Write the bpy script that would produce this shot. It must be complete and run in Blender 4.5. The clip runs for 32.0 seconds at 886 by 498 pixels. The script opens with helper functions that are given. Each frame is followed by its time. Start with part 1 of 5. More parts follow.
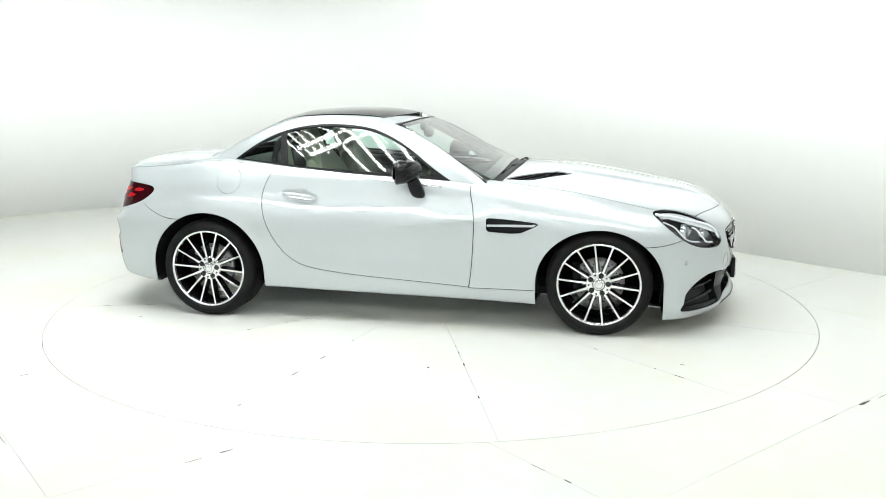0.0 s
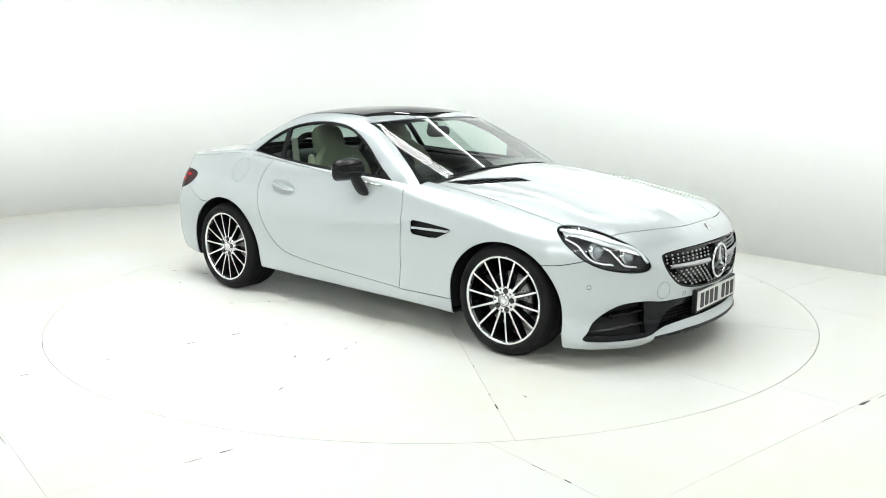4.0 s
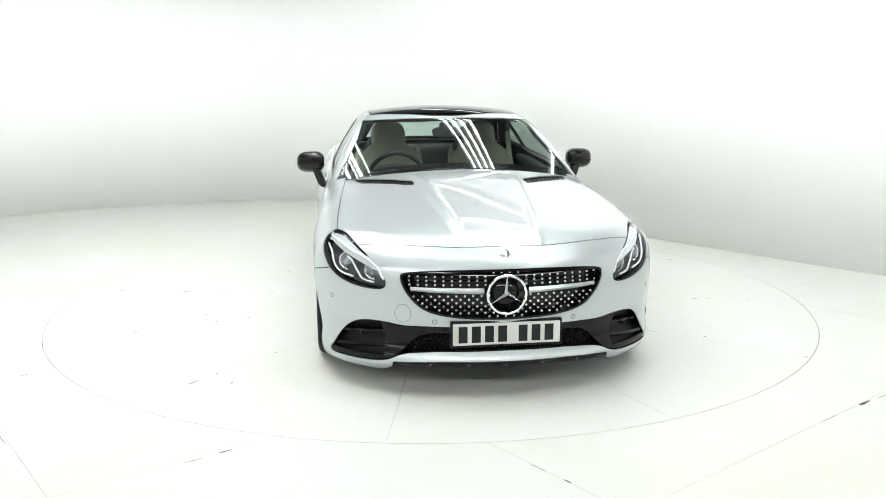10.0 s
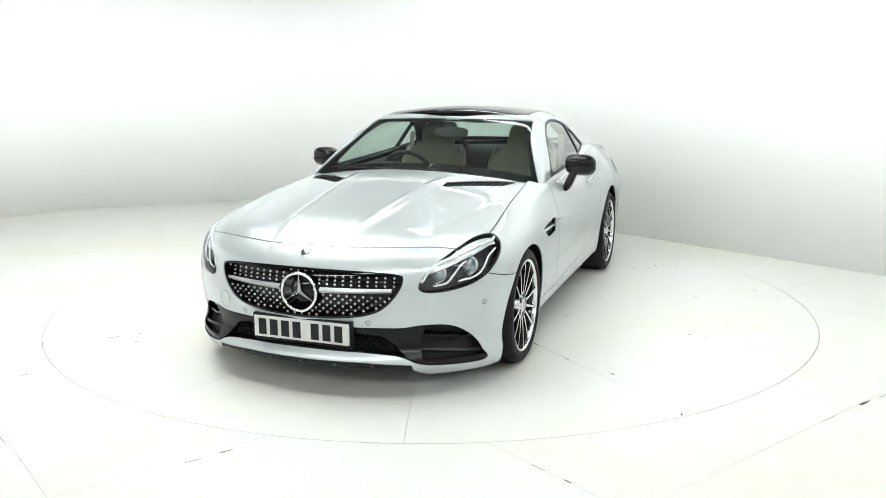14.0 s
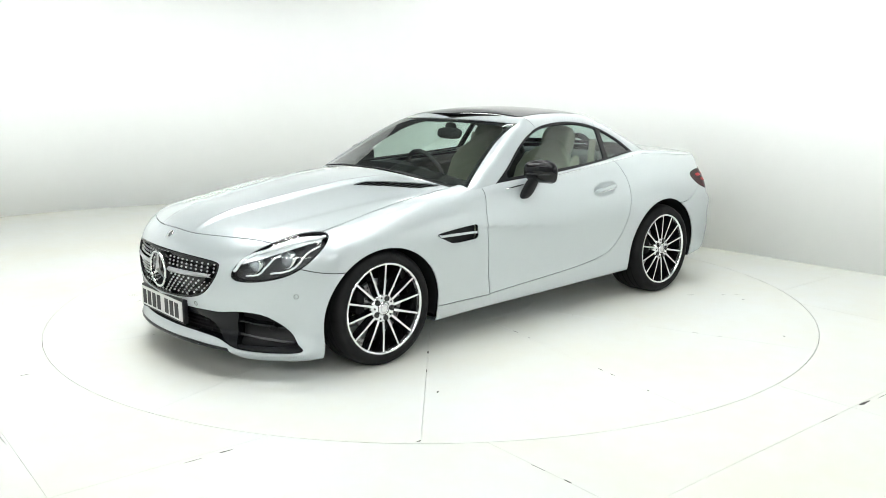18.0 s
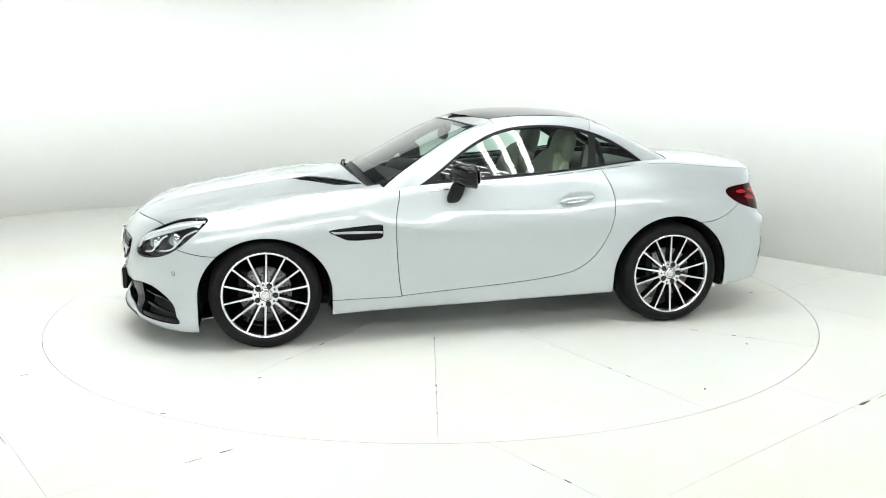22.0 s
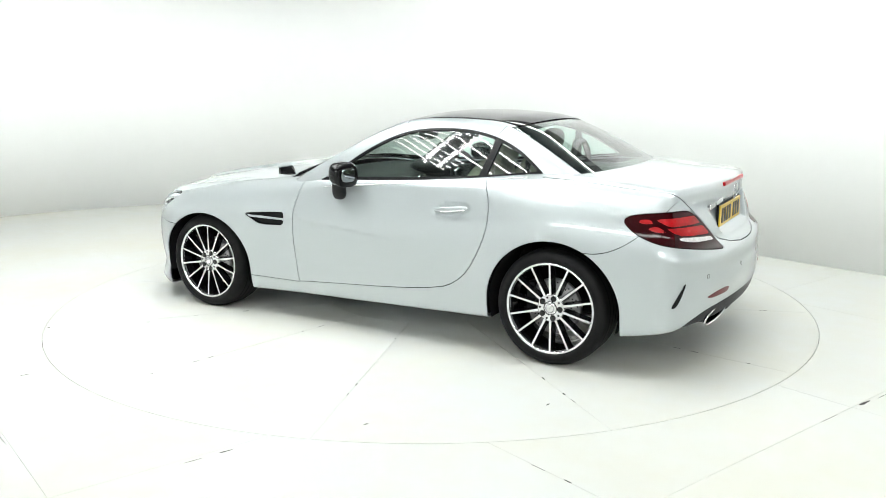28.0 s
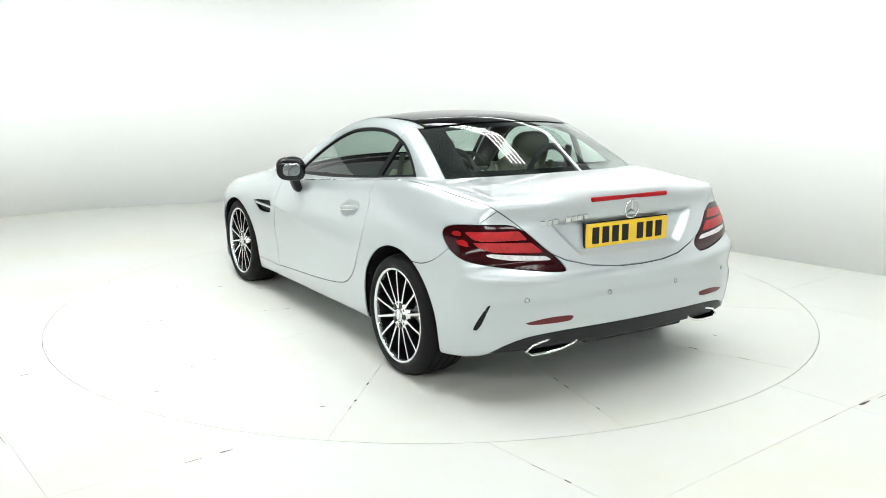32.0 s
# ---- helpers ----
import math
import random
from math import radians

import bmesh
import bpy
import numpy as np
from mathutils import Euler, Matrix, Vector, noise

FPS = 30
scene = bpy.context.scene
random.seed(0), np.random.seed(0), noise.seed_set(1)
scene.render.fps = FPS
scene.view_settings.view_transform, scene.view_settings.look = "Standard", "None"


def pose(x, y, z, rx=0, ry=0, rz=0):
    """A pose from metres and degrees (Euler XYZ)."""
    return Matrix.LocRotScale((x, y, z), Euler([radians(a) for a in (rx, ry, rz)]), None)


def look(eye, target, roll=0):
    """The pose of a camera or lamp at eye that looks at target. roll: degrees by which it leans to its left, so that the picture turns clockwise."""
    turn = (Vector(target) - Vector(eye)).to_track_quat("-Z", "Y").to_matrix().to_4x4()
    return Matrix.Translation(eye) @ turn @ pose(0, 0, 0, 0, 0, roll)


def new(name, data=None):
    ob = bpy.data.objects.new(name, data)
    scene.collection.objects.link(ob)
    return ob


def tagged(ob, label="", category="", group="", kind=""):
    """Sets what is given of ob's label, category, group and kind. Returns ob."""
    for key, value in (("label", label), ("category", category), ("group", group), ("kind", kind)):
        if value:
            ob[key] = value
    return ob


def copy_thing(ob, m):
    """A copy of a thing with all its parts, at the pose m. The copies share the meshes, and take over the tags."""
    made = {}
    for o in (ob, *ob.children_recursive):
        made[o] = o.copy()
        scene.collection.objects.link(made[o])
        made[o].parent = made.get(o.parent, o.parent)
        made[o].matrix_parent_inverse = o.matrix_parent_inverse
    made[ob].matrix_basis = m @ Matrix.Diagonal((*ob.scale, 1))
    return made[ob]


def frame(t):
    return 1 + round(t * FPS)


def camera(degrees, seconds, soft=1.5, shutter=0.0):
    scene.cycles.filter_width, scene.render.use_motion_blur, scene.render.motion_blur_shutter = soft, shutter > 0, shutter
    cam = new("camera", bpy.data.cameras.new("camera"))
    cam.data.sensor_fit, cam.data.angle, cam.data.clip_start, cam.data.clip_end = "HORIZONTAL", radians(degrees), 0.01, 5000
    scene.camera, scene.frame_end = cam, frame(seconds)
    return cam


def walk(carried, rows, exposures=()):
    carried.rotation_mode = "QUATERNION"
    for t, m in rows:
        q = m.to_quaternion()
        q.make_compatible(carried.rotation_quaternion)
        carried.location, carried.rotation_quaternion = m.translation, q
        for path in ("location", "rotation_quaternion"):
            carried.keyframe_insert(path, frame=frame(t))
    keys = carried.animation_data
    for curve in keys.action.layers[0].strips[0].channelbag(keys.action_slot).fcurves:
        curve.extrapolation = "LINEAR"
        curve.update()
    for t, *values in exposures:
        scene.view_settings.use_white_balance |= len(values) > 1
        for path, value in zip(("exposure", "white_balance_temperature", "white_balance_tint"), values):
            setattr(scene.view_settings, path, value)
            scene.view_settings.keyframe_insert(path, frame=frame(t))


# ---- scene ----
SECONDS = 32.0
cam = camera(55.05, SECONDS, soft=0.9)
EYE = Vector((0.0, -5.754, 1.468))
CAM = look(EYE, EYE + Vector((0.01243, 0.98083, -0.19446)), -0.14)
walk(cam, [(0, CAM), (SECONDS, CAM)], exposures=[(0, -0.25, 6500, 9), (SECONDS, -0.25, 6500, 9)])


def turn_at(t):
    """Degrees by which the turntable stands at t seconds."""
    return -12.23 - 7.0824 * t


# ---- light: white room, rows of tubes under a grey roof, added fill strips ----
world = bpy.data.worlds.new("world")
scene.world = world
world.use_nodes = True
world.node_tree.nodes["Background"].inputs[0].default_value = (0.9, 0.95, 1.0, 1)
world.node_tree.nodes["Background"].inputs[1].default_value = 0.05
TUBE, FILL = 17.0, 29.5


# ---- materials ----
def material(name, color, rough=0.5, metal=0.0, coat=0.0, spots=0.0, scale=6.0, relief=0.0, fine=80.0, tint=None, flake=0.0):
    m = bpy.data.materials.new(name)
    m.use_nodes = True
    t = m.node_tree
    b = t.nodes["Principled BSDF"]
    b.inputs["Base Color"].default_value = (*color, 1)
    b.inputs["Roughness"].default_value, b.inputs["Metallic"].default_value = rough, metal
    b.inputs["Coat Weight"].default_value, b.inputs["Coat Roughness"].default_value = coat, 0.03
    where = t.nodes.new("ShaderNodeTexCoord")
    if spots:
        n1, n2 = t.nodes.new("ShaderNodeTexNoise"), t.nodes.new("ShaderNodeTexNoise")
        n1.inputs["Scale"].default_value, n1.inputs["Detail"].default_value = scale, 6
        n2.inputs["Scale"].default_value, n2.inputs["Detail"].default_value = scale * 9, 4
        add = t.nodes.new("ShaderNodeMath")
        add.operation = "MULTIPLY_ADD"
        add.inputs[1].default_value = 0.35
        for n in (n1, n2):
            t.links.new(where.outputs["Object"], n.inputs["Vector"])
        t.links.new(n2.outputs["Fac"], add.inputs[0])
        t.links.new(n1.outputs["Fac"], add.inputs[2])
        ramp = t.nodes.new("ShaderNodeMapRange")
        ramp.inputs["From Min"].default_value, ramp.inputs["From Max"].default_value = 0.5, 0.95
        t.links.new(add.outputs[0], ramp.inputs["Value"])
        mix = t.nodes.new("ShaderNodeMix")
        mix.data_type = "RGBA"
        dark = tint or [c * (1 - spots) for c in color]
        mix.inputs[6].default_value, mix.inputs[7].default_value = (*color, 1), (*dark, 1)
        t.links.new(ramp.outputs[0], mix.inputs[0])
        t.links.new(mix.outputs[2], b.inputs["Base Color"])
        rr = t.nodes.new("ShaderNodeMapRange")
        rr.inputs["To Min"].default_value, rr.inputs["To Max"].default_value = rough, min(1, rough + 0.15)
        t.links.new(add.outputs[0], rr.inputs["Value"])
        t.links.new(rr.outputs[0], b.inputs["Roughness"])
    if relief:
        n, bp = t.nodes.new("ShaderNodeTexNoise"), t.nodes.new("ShaderNodeBump")
        n.inputs["Scale"].default_value, n.inputs["Detail"].default_value = fine, 5
        bp.inputs["Strength"].default_value, bp.inputs["Distance"].default_value = relief, 0.002
        t.links.new(where.outputs["Object"], n.inputs["Vector"])
        t.links.new(n.outputs["Fac"], bp.inputs["Height"])
        t.links.new(bp.outputs["Normal"], b.inputs["Normal"])
    if flake:
        v, mx = t.nodes.new("ShaderNodeTexVoronoi"), t.nodes.new("ShaderNodeMix")
        v.inputs["Scale"].default_value = 900
        mx.data_type = "RGBA"
        mx.inputs[6].default_value = (*[c * (1 - flake) for c in color], 1)
        mx.inputs[7].default_value = (*[min(1, c * (1 + flake)) for c in color], 1)
        t.links.new(where.outputs["Object"], v.inputs["Vector"])
        t.links.new(v.outputs["Color"], mx.inputs[0])
        t.links.new(mx.outputs[2], b.inputs["Base Color"])
    return m


def glass(name, tint, faces=2):
    """Thin pane: lets light through, mirrors more at a slant."""
    m = bpy.data.materials.new(name)
    m.use_nodes = True
    t = m.node_tree
    t.nodes.remove(t.nodes["Principled BSDF"])
    clear, shine, mix, slant, fifth, gain, twice, over, both_faces = (t.nodes.new("ShaderNode" + k) for k in ("BsdfTransparent", "BsdfGlossy", "MixShader", "LayerWeight", "Math", "Math", "Math", "Math", "Math"))
    clear.inputs[0].default_value = (*tint, 1)
    shine.inputs["Roughness"].default_value = 0.0
    slant.inputs["Blend"].default_value = 0.5
    fifth.operation, fifth.inputs[1].default_value = "POWER", 5
    gain.operation, gain.inputs[1].default_value, gain.inputs[2].default_value = "MULTIPLY_ADD", 0.96, 0.04
    t.links.new(slant.outputs["Facing"], fifth.inputs[0])
    t.links.new(fifth.outputs[0], gain.inputs[0])
    # 2r / (1 + r): the pane's two faces together
    twice.operation, twice.inputs[1].default_value = "MULTIPLY", 2
    over.operation, over.inputs[1].default_value = "ADD", 1
    both_faces.operation = "DIVIDE"
    t.links.new(gain.outputs[0], twice.inputs[0])
    t.links.new(gain.outputs[0], over.inputs[0])
    t.links.new(twice.outputs[0], both_faces.inputs[0])
    t.links.new(over.outputs[0], both_faces.inputs[1])
    t.links.new((both_faces if faces == 2 else gain).outputs[0], mix.inputs[0])
    t.links.new(clear.outputs[0], mix.inputs[1])
    t.links.new(shine.outputs[0], mix.inputs[2])
    t.links.new(mix.outputs[0], t.nodes["Material Output"].inputs[0])
    return m


def glow(name, color, power):
    m = bpy.data.materials.new(name)
    m.use_nodes = True
    b = m.node_tree.nodes["Principled BSDF"]
    b.inputs["Base Color"].default_value = (0.8, 0.8, 0.8, 1)
    b.inputs["Emission Color"].default_value, b.inputs["Emission Strength"].default_value = (*color, 1), power
    return m


SILVER = material("silver_paint", (0.478, 0.518, 0.532), 0.36, 0.4, 1.0, flake=0.12)
GLOSS_BLACK = material("gloss_black", (0.005, 0.005, 0.006), 0.05)
SATIN_BLACK = material("satin_black_plastic", (0.006, 0.006, 0.007), 0.38, relief=0.15, fine=400)
BUMPER_BLACK = material("smooth_black_bumper_plastic", (0.005, 0.0055, 0.007), 0.22, relief=0.05, fine=300)
LINING = material("dark_lining", (0.01, 0.01, 0.011), 0.8)
RUBBER = material("tyre_rubber", (0.006, 0.006, 0.0065), 0.50, spots=0.4, scale=20, relief=0.3, fine=150)
RIM_FACE = material("machined_alloy", (0.78, 0.79, 0.80), 0.22, 0.9, 0.4)
RIM_DARK = material("black_alloy", (0.006, 0.006, 0.007), 0.15, 0, 0.3)
CHROME = material("chrome", (0.85, 0.86, 0.87), 0.06, 1.0)
# metal darkened to imitate the reflection of a dark area behind the car
MIRROR = material("darkened_mirror_glass", (0.30, 0.32, 0.33), 0.03, 1.0)
STEEL = material("brake_steel", (0.36, 0.36, 0.365), 0.45, 0.8, spots=0.3, scale=30)
SCREEN = glass("windscreen_glass", (0.86, 0.955, 0.91))
SIDE_GLASS = glass("tinted_side_glass", (0.80, 0.93, 0.88))
CLEAR = glass("clear_lens", (0.93, 0.95, 0.96), faces=1)
ROOF_GLASS = material("black_roof_glass", (0.004, 0.004, 0.005), 0.03)
ROOF_GLASS.node_tree.nodes["Principled BSDF"].inputs["Specular IOR Level"].default_value = 0.3
RED = material("red_lens", (0.42, 0.004, 0.008), 0.2, 0, 0.0, spots=0.5, scale=40)
REFLECTOR = material("dull_red_reflector", (0.12, 0.004, 0.008), 0.2, 0, 0.1, spots=0.3, scale=60)
DARK_RED = material("dark_red_lens", (0.022, 0.001, 0.002), 0.10)
WHITE_LENS = material("white_lens", (0.75, 0.74, 0.75), 0.15, 0, 1.0, spots=0.4, scale=60)
LAMP_GREY = material("lamp_grey", (0.07, 0.07, 0.075), 0.25, 0.5, spots=0.3, scale=25)
GUIDE = material("light_guide", (0.85, 0.86, 0.88), 0.12, 0.0, 1.0)
PROJECTOR = material("projector_glass", (0.35, 0.37, 0.40), 0.05, 0.6, 1.0)
PIN = material("bright_pin", (0.85, 0.86, 0.87), 0.2, 0.4)
VALANCE = material("dark_grey_plastic", (0.016, 0.017, 0.019), 0.45, relief=0.15, fine=400)
GREY_LEATHER = material("pale_leather", (0.19, 0.183, 0.145), 0.5, spots=0.2, scale=8, relief=0.25, fine=260)
LEATHER = material("cream_leather", (0.20, 0.198, 0.145), 0.45, spots=0.18, scale=8, relief=0.25, fine=220)
DASH = material("dash_plastic", (0.018, 0.018, 0.019), 0.55, relief=0.3, fine=300)
GREY_TRIM = material("grey_door_trim", (0.10, 0.095, 0.085), 0.5, spots=0.2, scale=8)
PLATE_WHITE = material("white_plate", (0.57, 0.575, 0.56), 0.25, 0, 0.5, spots=0.06, scale=10)
PLATE_YELLOW = material("yellow_plate", (0.80, 0.52, 0.02), 0.25, 0, 0.5, spots=0.06, scale=10)
INK = material("plate_ink", (0.012, 0.012, 0.013), 0.4)
FLOOR = material("white_floor_paint", (0.60, 0.615, 0.605), 0.35, spots=0.06, scale=0.9, tint=(0.595, 0.585, 0.515), relief=0.05, fine=30)
WALL = material("white_wall_paint", (0.93, 0.94, 0.935), 0.7, spots=0.03, scale=0.7, relief=0.04, fine=60)
ROOF_SHEET = material("grey_roof_sheet", (0.40, 0.41, 0.40), 0.6, spots=0.3, scale=2)
SEAM = material("floor_seam_dirt", (0.22, 0.215, 0.20), 0.9, spots=0.8, scale=5)
SCUFF = material("dark_scuff", (0.05, 0.05, 0.045), 0.8, spots=0.5, scale=30)
TUBE_GLOW = glow("lamp_tube", (0.972, 1.0, 0.985), TUBE)
FILL_GLOW = glow("added_fill_tube", (0.972, 1.0, 0.985), FILL)
PLAIN_WALL = material("plain_off_white_wall", (0.78, 0.78, 0.77), 0.7, spots=0.1, scale=1.5)
DARK_WALL = material("dark_grey_hall_wall", (0.20, 0.20, 0.205), 0.7, spots=0.3, scale=1.5)
FITTING = material("white_fitting", (0.8, 0.8, 0.8), 0.4)
STEEL_BEAM = material("grey_steel_beam", (0.30, 0.30, 0.29), 0.5, 0.2, spots=0.2, scale=3)


for m, level in ((GLOSS_BLACK, 0.35), (SATIN_BLACK, 0.2), (RUBBER, 0.2), (RED, 0.3), (DARK_RED, 0.25), (LINING, 0.1), (DASH, 0.25), (VALANCE, 0.25), (RIM_DARK, 0.3), (INK, 0.2), (BUMPER_BLACK, 0.22)):
    m.node_tree.nodes["Principled BSDF"].inputs["Specular IOR Level"].default_value = level


# ---- small builders ----
def part(name, bm, mat, parent=None, label=""):
    me = bpy.data.meshes.new(name)
    bm.normal_update()
    bm.to_mesh(me)
    bm.free()
    me.materials.append(mat)
    ob = new(name, me)
    ob.parent = parent
    return tagged(ob, label)


def sheet(name, m, mat, parent=None, label=""):
    """A sheet (points, normals, triangles) as one smooth mesh object."""
    p, n, t = m
    me = bpy.data.meshes.new(name)
    me.vertices.add(len(p))
    me.vertices.foreach_set("co", np.ascontiguousarray(p, np.float32).ravel())
    me.loops.add(t.size)
    me.loops.foreach_set("vertex_index", np.ascontiguousarray(t, np.int32).ravel())
    me.polygons.add(len(t))
    me.polygons.foreach_set("loop_start", np.arange(0, t.size, 3, dtype=np.int32))
    me.update(calc_edges=True)
    me.polygons.foreach_set("use_smooth", np.ones(len(t), bool))
    me.normals_split_custom_set_from_vertices(n.tolist())
    me.materials.append(mat)
    ob = new(name, me)
    ob.parent = parent
    return tagged(ob, label)


def box(bm, cx, cy, cz, sx, sy, sz, bevel=0.0, m=None, segs=2):
    made = bmesh.ops.create_cube(bm, size=1.0, matrix=Matrix.Translation((cx, cy, cz)) @ Matrix.Diagonal((sx, sy, sz, 1)))["verts"]
    if bevel:
        edges = list({e for v in made for e in v.link_edges})
        made = bmesh.ops.bevel(bm, geom=edges, offset=bevel, segments=segs, affect="EDGES", profile=0.5)["verts"]
    if m is not None:
        bmesh.ops.transform(bm, matrix=m, verts=list({v for v in made if v.is_valid}))
    return bm


def new_box(*a, **k):
    bm = bmesh.new()
    return box(bm, *a, **k)


def lathe(bm, profile, segs=64, m=None, smooth=True):
    """Turns a profile of (radius, offset) round the y axis."""
    rings = []
    for i in range(segs):
        a = 2 * math.pi * i / segs
        rings.append([bm.verts.new((r * math.cos(a), o, r * math.sin(a))) for r, o in profile])
    faces = []
    for i in range(segs):
        a, b = rings[i], rings[(i + 1) % segs]
        for k in range(len(profile) - 1):
            faces.append(bm.faces.new((a[k], a[k + 1], b[k + 1], b[k])))
            faces[-1].smooth = smooth
    if m is not None:
        bmesh.ops.transform(bm, matrix=m, verts=[v for r in rings for v in r])
    bmesh.ops.recalc_face_normals(bm, faces=faces)
    return bm


def lump(size, power=(2.5, 2.5), segs=(32, 20), shape=None, m=None):
    """A rounded block (superellipsoid) of full size (x, y, z); shape may bend its points."""
    bm = bmesh.new()
    def sp(v, e):
        return math.copysign(abs(v) ** (2 / e), v)
    rows = []
    for j in range(segs[1] + 1):
        v = -math.pi / 2 + math.pi * j / segs[1]
        row = []
        for i in range(segs[0]):
            u = 2 * math.pi * i / segs[0]
            q = Vector((sp(math.cos(v), power[1]) * sp(math.cos(u), power[0]) * size[0] / 2,
                        sp(math.cos(v), power[1]) * sp(math.sin(u), power[0]) * size[1] / 2, sp(math.sin(v), power[1]) * size[2] / 2))
            row.append(bm.verts.new(shape(q) if shape else q))
        rows.append(row)
    for j in range(segs[1]):
        for i in range(segs[0]):
            k = (i + 1) % segs[0]
            bm.faces.new((rows[j][i], rows[j][k], rows[j + 1][k], rows[j + 1][i])).smooth = True
    bmesh.ops.remove_doubles(bm, verts=bm.verts, dist=1e-5)
    if m is not None:
        bmesh.ops.transform(bm, matrix=m, verts=bm.verts)
    bmesh.ops.recalc_face_normals(bm, faces=bm.faces)
    return bm


def pipe(bm, pts, r, segs=8, closed=False):
    """A round bar through points."""
    pts = [Vector(p) for p in pts]
    rings = []
    n = len(pts)
    for i, p in enumerate(pts):
        a, b = pts[i - 1] if i or closed else p, pts[(i + 1) % n] if i < n - 1 or closed else p
        d = (b - a).normalized()
        s = d.cross(Vector((0, 0, 1)) if abs(d.z) < 0.9 else Vector((1, 0, 0))).normalized()
        w = s.cross(d)
        rings.append([bm.verts.new(p + r * (math.cos(q) * s + math.sin(q) * w)) for q in (2 * math.pi * k / segs for k in range(segs))])
    for i in range(n if closed else n - 1):
        a, b = rings[i], rings[(i + 1) % n]
        for k in range(segs):
            bm.faces.new((a[k], a[(k + 1) % segs], b[(k + 1) % segs], b[k])).smooth = True
    if not closed:
        bm.faces.new(rings[0][::-1]), bm.faces.new(rings[-1])
    bmesh.ops.recalc_face_normals(bm, faces=bm.faces)
    return bm
# ---- smooth curves and fields that shape the car body (metres; x forward, y to its left, z up) ----
def spline(xs, ys):
    """Natural cubic through a few stations, as a fast table."""
    xs, ys = np.array(xs, float), np.array(ys, float)
    n, h = len(xs), np.diff(xs)
    a, b = np.eye(n), np.zeros_like(ys)
    for i in range(1, n - 1):
        a[i, i - 1:i + 2] = h[i - 1], 2 * (h[i - 1] + h[i]), h[i]
        b[i] = 6 * ((ys[i + 1] - ys[i]) / h[i] - (ys[i] - ys[i - 1]) / h[i - 1])
    m = np.linalg.solve(a, b)

    def dense(t):
        t = np.clip(t, xs[0], xs[-1])
        k = np.clip(np.searchsorted(xs, t, side="right") - 1, 0, n - 2)
        p, q, w = xs[k + 1] - t, t - xs[k], h[k]
        if ys.ndim > 1:
            p, q, w = p[:, None], q[:, None], w[:, None]
        return m[k] * p**3 / 6 / w + m[k + 1] * q**3 / 6 / w + (ys[k] / w - m[k] * w / 6) * p + (ys[k + 1] / w - m[k + 1] * w / 6) * q
    return dense


def curve(xs, ys):
    d = spline(xs, ys)
    g = np.linspace(xs[0], xs[-1], 600)
    v = d(g)
    return lambda t: np.interp(t, g, v)


def smax(a, b, k):
    h = np.maximum(k - np.abs(a - b), 0) / k
    return np.maximum(a, b) + h * h * k / 4


def bump(t, width):
    return np.exp(-(t / width) ** 2)


# half width of the body: sections along x, levels in z
SX = (-2.0, -1.6, -1.215, -0.8, -0.3, 0.4, 0.9, 1.215, 1.6, 2.0)
SZ = (0.10, 0.25, 0.40, 0.55, 0.68, 0.80, 0.92, 1.06)
SW = ((0.77, 0.82, 0.85, 0.86, 0.85, 0.81, 0.74, 0.66),
      (0.83, 0.86, 0.876, 0.882, 0.87, 0.83, 0.745, 0.66),
      (0.84, 0.875, 0.898, 0.905, 0.895, 0.865, 0.79, 0.68),
      (0.83, 0.865, 0.88, 0.888, 0.875, 0.842, 0.788, 0.69),
      (0.82, 0.86, 0.868, 0.875, 0.862, 0.825, 0.778, 0.70),
      (0.82, 0.858, 0.868, 0.875, 0.862, 0.828, 0.775, 0.70),
      (0.83, 0.86, 0.875, 0.885, 0.872, 0.825, 0.75, 0.68),
      (0.845, 0.87, 0.888, 0.897, 0.88, 0.815, 0.72, 0.62),
      (0.85, 0.87, 0.88, 0.88, 0.85, 0.77, 0.68, 0.58),
      (0.84, 0.86, 0.87, 0.86, 0.82, 0.74, 0.66, 0.56))
_gx, _gz = np.linspace(-2.3, 2.3, 461), np.linspace(0.0, 1.4, 281)
_wt = spline(SZ, spline(SX, SW)(_gx).T)(_gz).T


def half_width(x, z):
    i, j = np.clip((x + 2.3) / 0.01, 0, 459.99), np.clip(z / 0.005, 0, 279.99)
    i0, j0 = i.astype(int), j.astype(int)
    a, b = i - i0, j - j0
    return (_wt[i0, j0] * (1 - a) * (1 - b) + _wt[i0 + 1, j0] * a * (1 - b) + _wt[i0, j0 + 1] * (1 - a) * b + _wt[i0 + 1, j0 + 1] * a * b)


deck = curve((-2.1, -1.93, -1.85, -1.7, -1.5, -1.3, -1.0, -0.3, 0.4, 0.7, 0.95, 1.3, 1.6, 1.8, 1.93, 2.02, 2.1),
             (0.93, 0.955, 0.968, 0.980, 0.991, 1.000, 1.0, 0.985, 0.955, 0.94, 0.915, 0.865, 0.813, 0.768, 0.722, 0.675, 0.60))
crown = curve((-2.1, -1.85, -1.5, -1.1, -0.8, -0.3, 0.2, 0.45, 0.7, 1.0, 1.5, 2.1), (0.09, 0.085, 0.06, 0.04, 0.08, 0.10, 0.105, 0.125, 0.145, 0.15, 0.16, 0.10))
nose = curve((0.05, 0.10, 0.14, 0.17, 0.20, 0.24, 0.30, 0.36, 0.42, 0.48, 0.54, 0.61, 0.66, 0.70, 0.76, 0.9),
             (1.96, 2.005, 2.047, 2.056, 2.046, 2.024, 2.028, 2.042, 2.048, 2.050, 2.046, 2.028, 2.004, 1.975, 1.92, 1.84))
